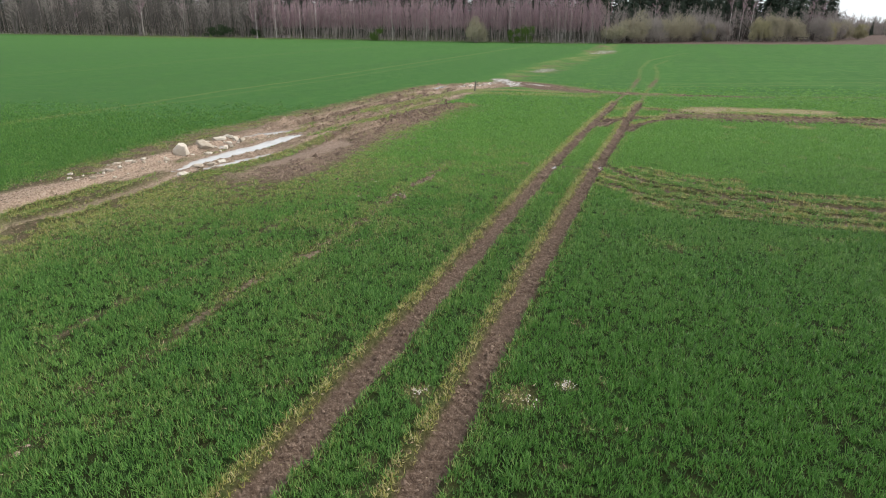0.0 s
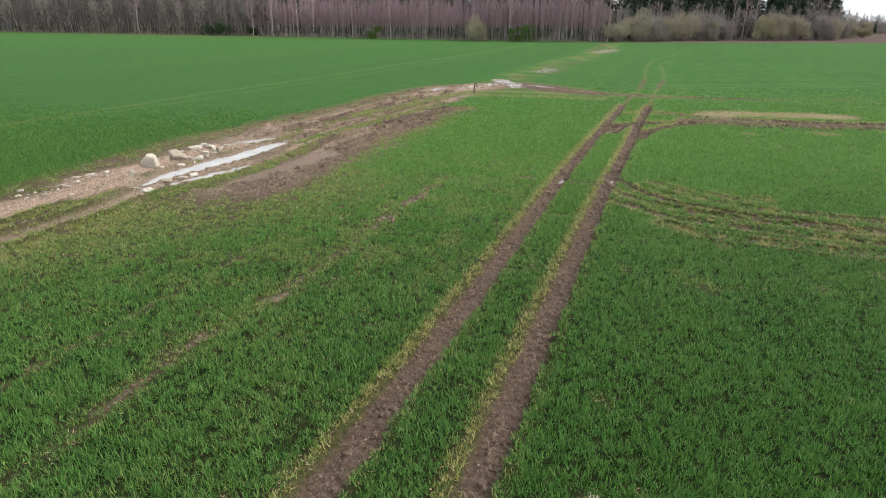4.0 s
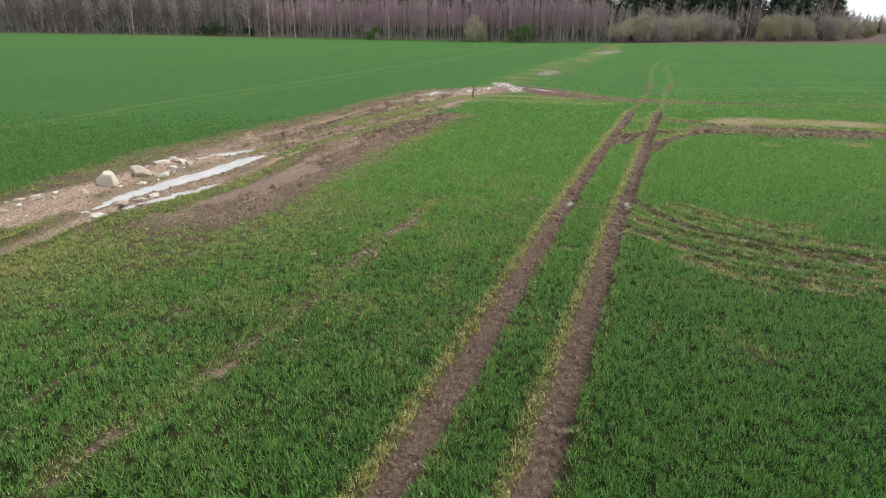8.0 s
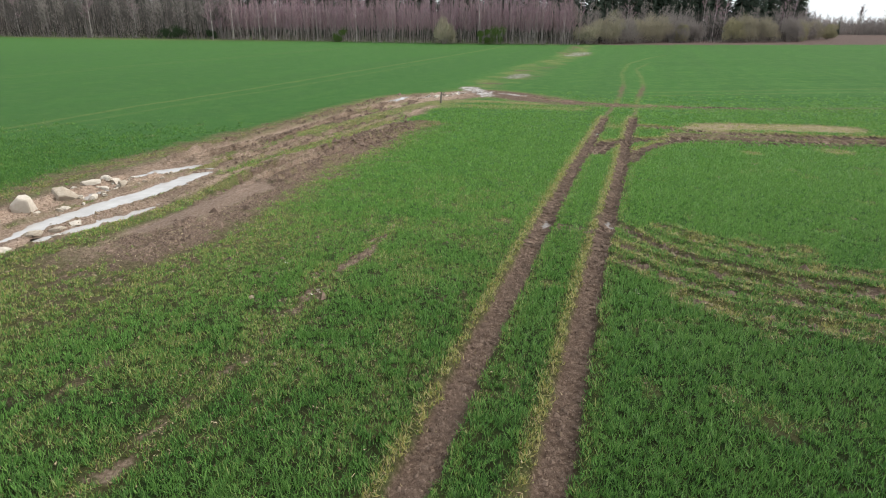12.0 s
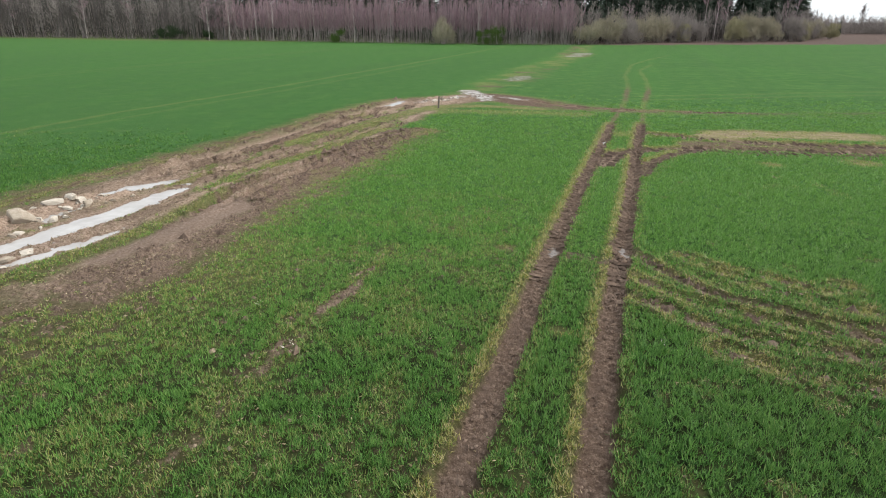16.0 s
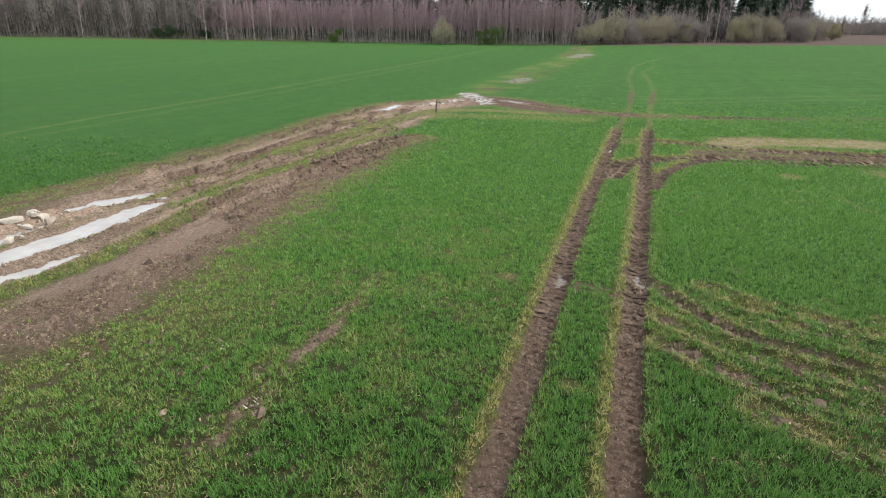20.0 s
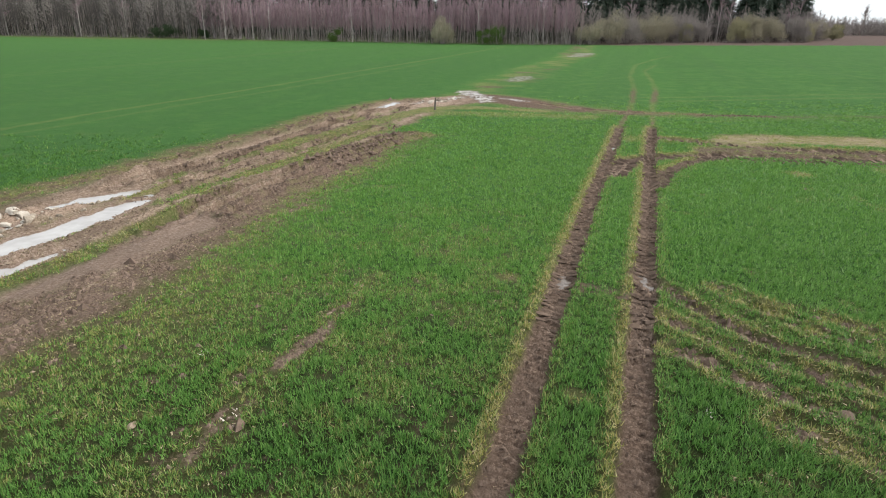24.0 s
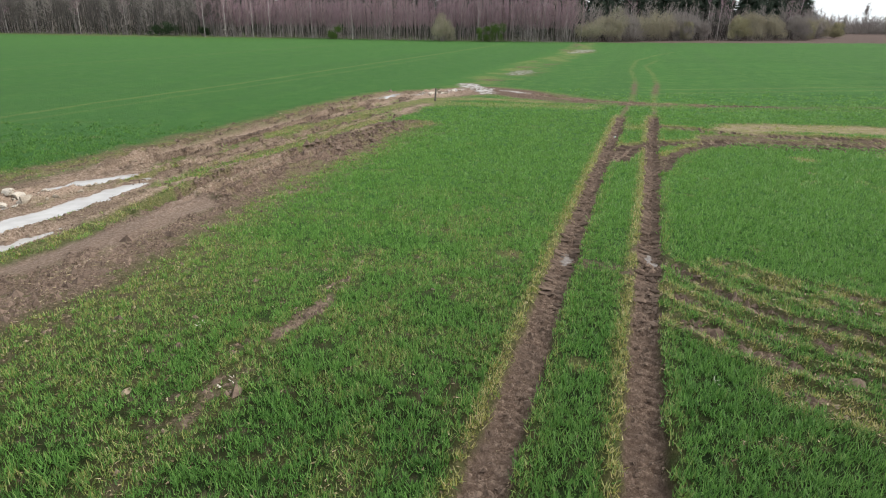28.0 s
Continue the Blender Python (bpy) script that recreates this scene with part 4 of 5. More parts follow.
def build_rocks():
    shapes = [rock_mesh(k) for k in range(8)]
    for s in shapes:
        s.materials.append(ROCK)
    dark_shapes = [s.copy() for s in shapes]
    for s in dark_shapes:
        s.materials.clear()
        s.materials.append(ROCK_DARK)

    def place(x, y, size, tall, turn, tilt, k, dark, label, group):
        me = (dark_shapes if dark else shapes)[k % 8]
        ob = new("rock", me)
        ob.location = (x, y, height_at(x, y) + 0.26 * size * tall)
        ob.rotation_euler = (radians(tilt), 0, radians(turn))
        ob.scale = (size, size * 0.72, size * tall)
        tagged(ob, label, "rock", group)

    big = "large rocks by the puddle"
    place(-13.35, 24.0, 0.85, 0.85, 20, 8, 0, False, "large pale limestone block standing beside the road", big)
    place(-12.85, 25.5, 0.95, 0.42, 35, 26, 1, True, "tilted flat limestone slab with a dark underside", big)
    place(-12.7, 27.0, 0.75, 0.22, 60, 4, 2, False, "long flat pale limestone slab on bare soil", big)
    slabs = line("-12.65,28.1 -12.1,27.75 -12.75,27.3 -12.15,26.95 -11.65,26.8 -11.9,26.4 -11.55,27.2 -12.4,25.7 -11.8,25.6 -12.35,27.6")
    for k, (x, y) in enumerate(slabs):
        place(x, y, 0.27 + 0.24 * rng.rand(), 0.34 + 0.26 * rng.rand(), 360 * rng.rand(), 14 * rng.rand(), k + 3, rng.rand() < 0.35, "pale limestone rock in a heap beside the puddle", "rocks heaped by the puddle")
    flats = line("-12.6,23.5 -12.9,23.1 -13.5,22.9 -13.2,22 -11.5,21.6 -11.1,22.1 -10.7,21.4 -11.6,20.3 -11.2,21 -14.6,20.2 -15.2,21.7 -14.9,22.2 -12.1,24.2 -10.9,22.7")
    for k, (x, y) in enumerate(flats):
        place(x, y, 0.25 + 0.34 * rng.rand(), 0.16 + 0.16 * rng.rand(), 360 * rng.rand(), 10 * rng.rand(), k + 1, rng.rand() < 0.3, "flat pale limestone piece lying in the mud", "flat stones by the puddle")
    for k in range(60):
        t = rng.rand()
        x, y = -15.2 + 4.6 * t + rng.normal(0, 0.5), 18.5 + 11.5 * t + rng.normal(0, 0.5)
        place(x, y, 0.12 + 0.16 * rng.rand(), 0.5, 360 * rng.rand(), 15 * rng.rand(), k, rng.rand() < 0.4, "small pale limestone piece on the road edge", "small stones on the road")
    for k in range(26):
        x = rng.uniform(-1.2, 3.2)
        y = 56.2 + 0.85 * x + rng.normal(0, 0.45)
        place(x, y, 0.2 + 0.3 * rng.rand(), 0.4, 360 * rng.rand(), 12 * rng.rand(), k, rng.rand() < 0.5, "pale broken stone in the churned mud", "stones in the road bend")


build_rocks()


def lumps(name, p, size, mat, label, seed):
    """Many small angular lumps in one mesh, resting on the ground."""
    r = np.random.RandomState(seed)
    k = len(p)
    z = survey(p)[0]
    ring = np.array([[1, 0, 0], [0.5, 0.87, 0], [-0.5, 0.87, 0], [-1, 0, 0], [-0.5, -0.87, 0], [0.5, -0.87, 0], [0.1, 0.05, 0.75]])
    faces = [(a, (a + 1) % 6, 6) for a in range(6)]
    turn = r.uniform(0, 2 * np.pi, k)
    c, s = np.cos(turn), np.sin(turn)
    v = ring[None] * r.uniform(0.6, 1.25, (k, 7, 1)) * size[:, None, None]
    v[..., 2] *= r.uniform(0.6, 1.2, (k, 1))
    x, y = v[..., 0] * c[:, None] - 0.7 * v[..., 1] * s[:, None], v[..., 0] * s[:, None] + 0.7 * v[..., 1] * c[:, None]
    v = np.stack([x + p[:, :1], y + p[:, 1:], v[..., 2] + z[:, None] - 0.01], -1)
    tris = np.concatenate([v[:, list(f)] for f in faces])
    tagged(new(name, soup(name, tris, mat)), label, "clods" if mat is CLOD else "gravel", kind="stuff")


def build_clods():
    r = np.random.RandomState(5)
    p = np.stack([r.uniform(-17, 3, 90000), r.uniform(2, 58, 90000)], 1)
    p = np.concatenate([p, np.stack([r.uniform(-4, 24, 90000), r.uniform(1, 46, 90000)], 1)])
    for pts, wide, per in ((LEFT_RUT, 0.30, 420), (RIGHT_RUT, 0.30, 420), (CROSS_FAR, 0.5, 300), (CROSS_NEAR, 0.5, 300), (CROSS_TURN, 0.4, 250), *((q, 0.42, 620) for q in RIGHT_RUTS), *((q, 0.42, 300) for q in RIGHT_SCUFFS), (ROAD_C[:5], 1.3, 700), (DRY_LINE, 0.3, 130), (RUT_UPPER, 0.4, 260), (RUT_MIDDLE, 0.4, 260), (RUT_LOWER, 0.5, 320)):
        for a, b in zip(pts[:-1], pts[1:]):
            k = int(np.hypot(*(b - a)) * per * min(1.0, 30.0 / max(b[1], 1.0)))
            t = r.rand(k)[:, None]
            p = np.concatenate([p, a + (b - a) * t + r.normal(0, 0.6, (k, 1)) * wide * np.array([[1.0, -0.3]])])
    p = p[(p[:, 1] > 1.0) & (np.abs(p[:, 0]) < 26)]
    z, mud, dry, thin, plough, gravel, wet = survey(p)
    loose = (mud > 0.45) & (wet < 0.36) & (r.rand(len(p)) < 0.75)
    q = p[loose & (gravel < 0.5)]
    lumps("soil_clods", q, (r.gamma(1.6, 0.009, len(q)) + 0.008) * np.where((q[:, 0] < -1) & (q[:, 1] > 17), 1.3 + 0.7 * (q[:, 0] > -8.6), 1.0) * np.where(q[:, 1] > 34, 1.5, 1.0) * np.where((q[:, 0] > 4.8) & (q[:, 1] < 23), 1.9, 1.0), CLOD, "brown crumbled soil clods along ruts and road", 1)
    q = p[loose & (gravel >= 0.5)]
    lumps("gravel", q, r.gamma(1.6, 0.014, len(q)) + 0.010, CHIP, "pale limestone chips trodden into the muddy road", 2)
    few = (thin > 0.25) & (mud < 0.5) & (r.rand(len(p)) < 0.012)
    lumps("pale_clods", p[few], r.gamma(2.0, 0.015, few.sum()) + 0.025, CHIP, "pale dry lumps scattered in the thin crop", 3)


build_clods()


def build_treads():
    """Ridges of soil pressed up between tyre lugs, in slanting pairs along the wheel tracks."""
    r = np.random.RandomState(12)
    tris = []
    tracks = [(LEFT_RUT, 0.29, 0.19, 0.035), (RIGHT_RUT, 0.29, 0.19, 0.04), (CROSS_FAR, 0.5, 0.28, 0.085), (CROSS_NEAR, 0.5, 0.28, 0.085), (CROSS_NEAR[3:] + (0, -1.1), 0.36, 0.3, 0.07), (CROSS_TURN, 0.32, 0.25, 0.05), (RIGHT_RUTS[0], 0.15, 0.24, 0.05), (RUT_UPPER, 0.2, 0.36, 0.07), (RUT_MIDDLE, 0.2, 0.36, 0.07), (RUT_LOWER, 0.24, 0.36, 0.07), (MUD_END[3:8], 0.3, 0.36, 0.06)]
    for pts, half, period, tall in tracks:
        steps = np.concatenate([[0], np.cumsum(np.hypot(*np.diff(pts, axis=0).T))])
        s = np.arange(0.1, steps[-1] - 0.3, period)
        s = np.repeat(s, 2)
        side = np.tile([-1.0, 1.0], len(s) // 2)
        keep = (r.rand(len(s)) < 0.88) & ((np.interp(s, steps, pts[:, 1]) > 20.5) | (pts is not LEFT_RUT) & (pts is not RIGHT_RUT))
        s, side = s[keep] + r.normal(0, 0.02, keep.sum()), side[keep]
        k = len(s)

        def at(run, off):
            q = np.stack([np.interp(run, steps, pts[:, c]) for c in (0, 1)], 1)
            ahead = np.stack([np.interp(run + 0.3, steps, pts[:, c]) for c in (0, 1)], 1) - np.stack([np.interp(run - 0.3, steps, pts[:, c]) for c in (0, 1)], 1)
            ahead /= np.linalg.norm(ahead, axis=1)[:, None]
            return q + np.stack([ahead[:, 1], -ahead[:, 0]], 1) * off[:, None], ahead

        inner, outer = side * half * r.uniform(0.05, 0.25, k), side * half * r.uniform(0.85, 1.1, k)
        a, way = at(s, inner)
        b, _ = at(s - 0.55 * period + r.normal(0, 0.02, k), outer)
        w = way * (period * r.uniform(0.18, 0.27, k))[:, None]
        za, zb = survey(a)[0], survey(b)[0]
        h = tall * r.uniform(0.5, 1.2, k)
        c3 = lambda q, zz: np.column_stack([q, zz])
        a0, a1, a2 = c3(a - w, za - 0.015), c3(a, za + h), c3(a + w, za - 0.015)
        b0, b1, b2 = c3(b - w, zb - 0.015), c3(b, zb + h), c3(b + w, zb - 0.015)
        for f in ((a0, a1, b1), (a0, b1, b0), (a1, a2, b2), (a1, b2, b1), (a0, a2, a1), (b0, b1, b2)):
            tris.append(np.stack(f, 1))
    tagged(new("tyre_prints", soup("tyre_prints", np.concatenate(tris), CLOD)), "ridged tyre prints pressed into brown wheel tracks", "tyre print", kind="stuff")


build_treads()


def build_clumps():
    """Scraps of bleached grass and chaff here and there in the near crop."""
    r = np.random.RandomState(9)
    heaps = []
    for x, y, k, wide in ((1.88, 5.4, 60, 0.075), (-0.69, 5.08, 30, 0.07), (1.1, 4.95, 16, 0.16), (-3.45, 19.3, 12, 0.06), (5.25, 17.5, 8, 0.05), (-2.3, 17.4, 10, 0.1)):
        p = np.array([[x, y]]) + r.normal(0, wide, (k, 2))
        z = survey(p)[0]
        turn, size = r.uniform(0, 6.28, k), r.uniform(0.02, 0.06, k)
        way = np.stack([np.cos(turn), np.sin(turn), r.uniform(0.1, 0.9, k)], 1)
        side = np.stack([-np.sin(turn), np.cos(turn), 0 * turn], 1) * 0.012
        base = np.column_stack([p, z + 0.03])
        heaps.append(np.stack([base - side, base + side, base + way * size[:, None]], 1))
    tagged(new("bleached_grass", soup("bleached_grass", np.concatenate(heaps), PALE_STRAW)), "scraps of bleached dead grass in the crop", "dead grass", kind="stuff")


build_clumps()


def build_litter():
    """Dead leaves and straw lying on thin crop, verges and the brown patch."""
    r = np.random.RandomState(8)
    p = np.concatenate([np.stack([r.uniform(-18, 3, 230000), r.uniform(2, 50, 230000)], 1), np.stack([r.uniform(4.5, 20, 60000), r.uniform(13, 23.5, 60000)], 1)])
    z, mud, dry, thin, plough, gravel, wet = survey(p)
    keep = (r.rand(len(p)) < np.clip(0.75 * thin + 0.35 * dry + 0.25 * mud * (1 - gravel), 0, 0.9) * np.where((mud > 0.5) & (p[:, 0] > -4.5), 0.08, 1.0)) & (wet < 0.2)
    p, z = p[keep], z[keep]
    n = len(p)
    turn, size = r.uniform(0, 2 * np.pi, n), r.uniform(0.03, 0.085, n)
    way = np.stack([np.cos(turn), np.sin(turn), r.uniform(-0.1, 0.5, n)], 1)
    side = np.stack([-np.sin(turn), np.cos(turn), r.normal(0, 0.4, n)], 1) * r.uniform(0.005, 0.016, n)[:, None]
    base = np.column_stack([p, z + r.uniform(0.004, 0.03, n)])
    tris = np.stack([base - side, base + side, base + way * size[:, None]], 1)
    tagged(new("straw_litter", soup("straw_litter", tris, LITTER)), "dead straw and brown leaves lying on thin crop", "litter", kind="stuff")


build_litter()


# ---------------------------------------------------------------- the post at the road bend
def build_post():
    base = thing("wooden_post", (0.8, 52.4, 0.0), "short grey weathered wooden post leaning by the road", "post")
    bm = bmesh.new()
    bmesh.ops.create_cone(bm, cap_ends=True, segments=10, radius1=0.07, radius2=0.055, depth=0.9)
    for v in bm.verts:
        v.co.z += 0.42
        v.co.x += 0.05 * v.co.z + 0.01 * math.sin(9 * v.co.z)
    bmesh.ops.bevel(bm, geom=[e for e in bm.edges if e.calc_length() < 0.08], offset=0.01, segments=1, affect="EDGES")
    me = bpy.data.meshes.new("stake")
    bm.to_mesh(me)
    bm.free()
    me.materials.append(POST)
    part("stake", me, base)
    bm = bmesh.new()
    bmesh.ops.create_cone(bm, cap_ends=True, segments=8, radius1=0.03, radius2=0.018, depth=0.42, matrix=Matrix.Translation((0.16, 0, 0.72)) @ Euler((0, radians(48), 0)).to_matrix().to_4x4())
    me = bpy.data.meshes.new("side_branch")
    bm.to_mesh(me)
    bm.free()
    me.materials.append(POST)
    part("side_branch", me, base, "broken side branch stub")


build_post()


# ---------------------------------------------------------------- trees
def stems(p0, p1, r0, r1):
    """Three-sided tapered stems from p0 to p1 (n, 3)."""
    corner = np.array([[np.cos(a), np.sin(a), 0] for a in (0.3, 2.4, 4.5)])
    r0, r1 = np.broadcast_to(r0, len(p0)), np.broadcast_to(r1, len(p0))
    a, b = p0[:, None] + corner * r0[:, None, None], p1[:, None] + corner * r1[:, None, None]
    out = []
    for k in range(3):
        j = (k + 1) % 3
        out += [np.stack([a[:, k], a[:, j], b[:, j]], 1), np.stack([a[:, k], b[:, j], b[:, k]], 1)]
    return np.concatenate(out)


def spikes(p0, way, length, width, r):
    """Thin tapering twigs, one triangle each."""
    k = len(p0)
    turn = r.uniform(0, 2 * np.pi, k)
    side = np.cross(way, np.stack([np.cos(turn), np.sin(turn), 0.3 * np.sin(3 * turn)], 1))
    side /= np.linalg.norm(side, axis=1)[:, None] + 1e-6
    side *= 0.5 * np.broadcast_to(width, k)[:, None]
    return np.stack([p0 - side, p0 + side, p0 + way * np.broadcast_to(length, k)[:, None]], 1)


def outward(k, up, r):
    turn = r.uniform(0, 2 * np.pi, k)
    way = np.stack([np.cos(turn), np.sin(turn), np.broadcast_to(up, k) + r.normal(0, 0.25, k)], 1)
    return way / np.linalg.norm(way, axis=1)[:, None]


def twiggery(p0, p1, per, start, reach, width, up, r):
    """Branches with side twigs along the stems p0 to p1."""
    k = len(p0)
    t = r.uniform(start, 1.0, (k, per)).ravel()
    a, b = p0.repeat(per, 0), p1.repeat(per, 0)
    h = np.linalg.norm(b - a, axis=1)
    at = a + (b - a) * t[:, None]
    way = outward(len(at), up, r)
    size = h * reach * (1.15 - 0.75 * t) * r.uniform(0.5, 1.2, len(at))
    tris = [spikes(at, way, size, width, r)]
    for _ in range(3):
        f = r.uniform(0.3, 0.9, len(at))
        way2 = way + 0.8 * outward(len(at), up, r)
        way2 /= np.linalg.norm(way2, axis=1)[:, None]
        tris.append(spikes(at + way * (size * f)[:, None], way2, size * r.uniform(0.3, 0.6, len(at)), width * 0.7, r))
    return np.concatenate(tris)


FRONT_X = [-420, -171, -123, -80, -39, -4, 27, 36, 50, 66, 74, 114, 147, 154]
FRONT_Y = [300, 226, 215, 206, 193, 181, 175, 175, 186, 197, 201, 211, 247, 262]


def stand(name, x0, x1, count, deep, tall, thick, bark, twig, label, seed, per=16, reach=0.22, start=0.25, up=1.3, width=0.075, kind="stuff"):
    """A dense stand of slender bare saplings behind the field's edge."""
    r = np.random.RandomState(seed)
    x = r.uniform(x0, x1, count)
    y = np.interp(x, FRONT_X, FRONT_Y) + deep[0] + (deep[1] - deep[0]) * r.rand(count) ** 1.3
    p0 = np.stack([x, y, np.zeros(count) - 0.1], 1)
    h = r.uniform(tall[0], tall[1], count) * (0.85 + 0.3 * rough(p0[:, :2], 0.06, 3))
    p1 = p0 + np.stack([r.normal(0, 0.05, count) * h, r.normal(0, 0.04, count) * h, h], 1)
    rad = h * r.uniform(thick[0], thick[1], count)
    tagged(new(name, soup(name, stems(p0, p1, rad, 0.25 * rad), bark)), label + ", slender stems", "thicket", kind=kind)
    tagged(new(name + "_twigs", soup(name + "_twigs", twiggery(p0, p1, per, start, reach, width, up, r), twig)), label + ", fine twigs", "thicket", kind=kind)


stand("birch_thicket", -72, 38, 1300, (3.5, 20), (8.5, 12.5), (0.003, 0.0055), STEM, PURPLE_TWIG, "dense leafless purple-brown birch thicket at the field edge", 21, per=26, width=0.07, start=0.3, up=2.2, reach=0.2)
stand("alder_wood", -230, -62, 900, (6, 26), (10, 17), (0.0045, 0.008), GREY_BARK, DARK_TWIG, "leafless grey-brown alder wood at the field edge", 22, per=26, width=0.085, up=1.4, start=0.15)
stand("mixed_wood", 34, 152, 700, (8, 17), (6, 9.5), (0.004, 0.007), GREY_BARK, DARK_TWIG, "leafless grey mixed wood behind the willow shrubs", 23, per=24, width=0.08, up=1.6, start=0.1)
# dark fill standing in for the shade between the front stems
stand("wood_edge", -230, 152, 1400, (3.0, 13), (1.6, 4.2), (0.006, 0.01), GREY_BARK, SHADE_TWIG, "low shade-dark undergrowth inside the wood's edge", 24, per=16, reach=0.4, start=0.05, up=0.9, width=0.07)
stand("edge_weeds", -230, 152, 900, (-0.8, 1.2), (0.5, 1.4), (0.006, 0.01), GREY_BARK, GREY_TWIG, "dead grey-brown weeds along the wood's edge", 25, per=9, reach=0.4, start=0.05, up=1.0, width=0.05)


def tree(name, label, category, group, trunk, trunk_mat, crown, crown_mat, at, crown_name="crown"):
    base = thing(name, at, label, category, group)
    part("trunk", soup("trunk", trunk, trunk_mat), base)
    part(crown_name, soup(crown_name, crown, crown_mat), base)
    return base


def forked(h, rad, limbs, r, lean=0.03):
    """Trunk, limbs and their joints for a bare tree of height h."""
    n = 5
    zs = np.linspace(-0.15, h, n + 1)
    path = np.stack([np.cumsum(r.normal(0, lean, n + 1)) * h / n, np.cumsum(r.normal(0, lean, n + 1)) * h / n, zs], 1)
    rads = rad * (1 - 0.88 * np.linspace(0, 1, n + 1))
    tris = [stems(path[k:k + 1], path[k + 1:k + 2], rads[k], rads[k + 1]) for k in range(n)]
    t = r.uniform(0.28, 0.9, limbs)
    at = np.stack([np.interp(t * h, zs, path[:, k]) for k in range(3)], 1)
    end = at + outward(limbs, 1.1, r) * (h * 0.26 * (1.2 - t))[:, None]
    tris.append(stems(at, end, rad * 0.4 * (1.1 - t), rad * 0.08))
    return np.concatenate(tris), np.concatenate([path[2:3], at]), np.concatenate([path[5:6], end])


def build_birches():
    r = np.random.RandomState(31)
    spots = [(-22.3, 186.5, 12.2), (-66, 195, 15), (-60, 196, 15), (-52, 195, 14), (-47, 194.5, 16), (-35, 194, 15), (-12, 186, 14), (12, 180, 15), (58, 199, 16), (84, 206, 17), (88.5, 208, 15), (92, 209, 16), (118, 222, 16), (127, 232, 15), (30, 182, 15), (-112, 214, 17), (-96, 211, 16), (-140, 222, 17)]
    for x, y, h in spots:
        trunk, a, b = forked(h, 0.105, 9, r)
        crown = twiggery(a, b, 30, 0.1, 0.3, 0.06, 0.9, r)
        tree("birch", "leafless birch with a white trunk at the wood's edge", "tree", "birches", trunk, BIRCH_BARK, crown, PURPLE_TWIG, (x, y, 0))


def brush(h, rad, lean, stems_per, start, per, reach, width, up, r):
    """A bare tree of one or more slender leaning stems with fine upswept twigs."""
    trunk, crown = [], []
    for _ in range(stems_per):
        foot = np.array([r.normal(0, 0.25), r.normal(0, 0.25), -0.15]) * (stems_per > 1) + np.array([0, 0, -0.1])
        size = h * r.uniform(0.8, 1.0)
        mid = foot + np.array([r.normal(0, lean) * size * 0.5, r.normal(0, lean) * size * 0.4, size * 0.5])
        top = mid + np.array([r.normal(0, lean) * size * 0.5, r.normal(0, lean) * size * 0.4, size * 0.5])
        p0, p1 = np.stack([foot, mid]), np.stack([mid, top])
        trunk.append(stems(p0, p1, np.array([rad, rad * 0.6]), np.array([rad * 0.6, rad * 0.15])))
        k = 7
        t = r.uniform(start, 0.95, k)
        at = np.stack([np.interp(t, [0, 0.5, 1], [foot[c], mid[c], top[c]]) for c in range(3)], 1)
        end = at + outward(k, up, r) * (size * reach * (1.25 - t))[:, None]
        trunk.append(stems(at, end, rad * 0.35, rad * 0.08))
        crown.append(twiggery(np.concatenate([at, mid[None]]), np.concatenate([end, top[None]]), per, 0.15, 0.3, width, up, r))
    return np.concatenate(trunk), np.concatenate(crown)


def build_front_trees():
    """The first row of the wood, tree by tree."""
    r = np.random.RandomState(36)

    def row(name, label, category, group, models, bark, twig, spots):
        first = []
        for k, (x, y, size) in enumerate(spots):
            if k < len(models):
                trunk, crown = models[k]
                first.append(tree(name, label, category, group, trunk, bark, crown, twig[k % len(twig)], (x, y, 0)))
            else:
                copy_thing(first[k % len(models)], Matrix.Translation((x, y, 0)) @ Matrix.Rotation(r.uniform(0, 6.28), 4, "Z") @ Matrix.Scale(size, 4))

    def along(x0, x1, count, a, b):
        xs = np.linspace(x0, x1, count) + r.normal(0, 0.4 * (x1 - x0) / count, count)
        return [(x, np.interp(x, FRONT_X, FRONT_Y) + r.uniform(a, b), r.uniform(0.8, 1.2)) for x in r.permutation(xs)]

    saplings = [brush(r.uniform(9.5, 12.5), r.uniform(0.04, 0.06), 0.06, 1, 0.3, 30, 0.17, 0.075, 1.8, r) for _ in range(8)]
    row("birch_sapling", "slender leafless birch sapling with pale stem and purple twigs", "tree", "birch saplings at the wood's edge", saplings, STEM, (PURPLE_TWIG, ROSE_TWIG), along(-70, 41, 155, 0.0, 6.0))
    alders = [brush(r.uniform(12, 16), r.uniform(0.075, 0.11), 0.16, r.randint(2, 4), 0.3, 26, 0.24, 0.085, 0.9, r) for _ in range(7)]
    row("alder", "leafless leaning alder with pale grey stems", "tree", "alders at the wood's edge", alders, DARK_STEM, (DARK_TWIG, GREY_TWIG, DARK_TWIG), along(-178, -64, 58, 0.5, 7.0))
    greys = [brush(r.uniform(10, 14), r.uniform(0.06, 0.09), 0.12, r.randint(1, 3), 0.25, 30, 0.24, 0.075, 1.0, r) for _ in range(5)]
    row("young_aspen", "leafless grey young aspen behind the willow shrubs", "tree", "young aspens at the wood's edge", greys, STEM, (GREY_TWIG,), along(38, 150, 56, 3.0, 11.0))


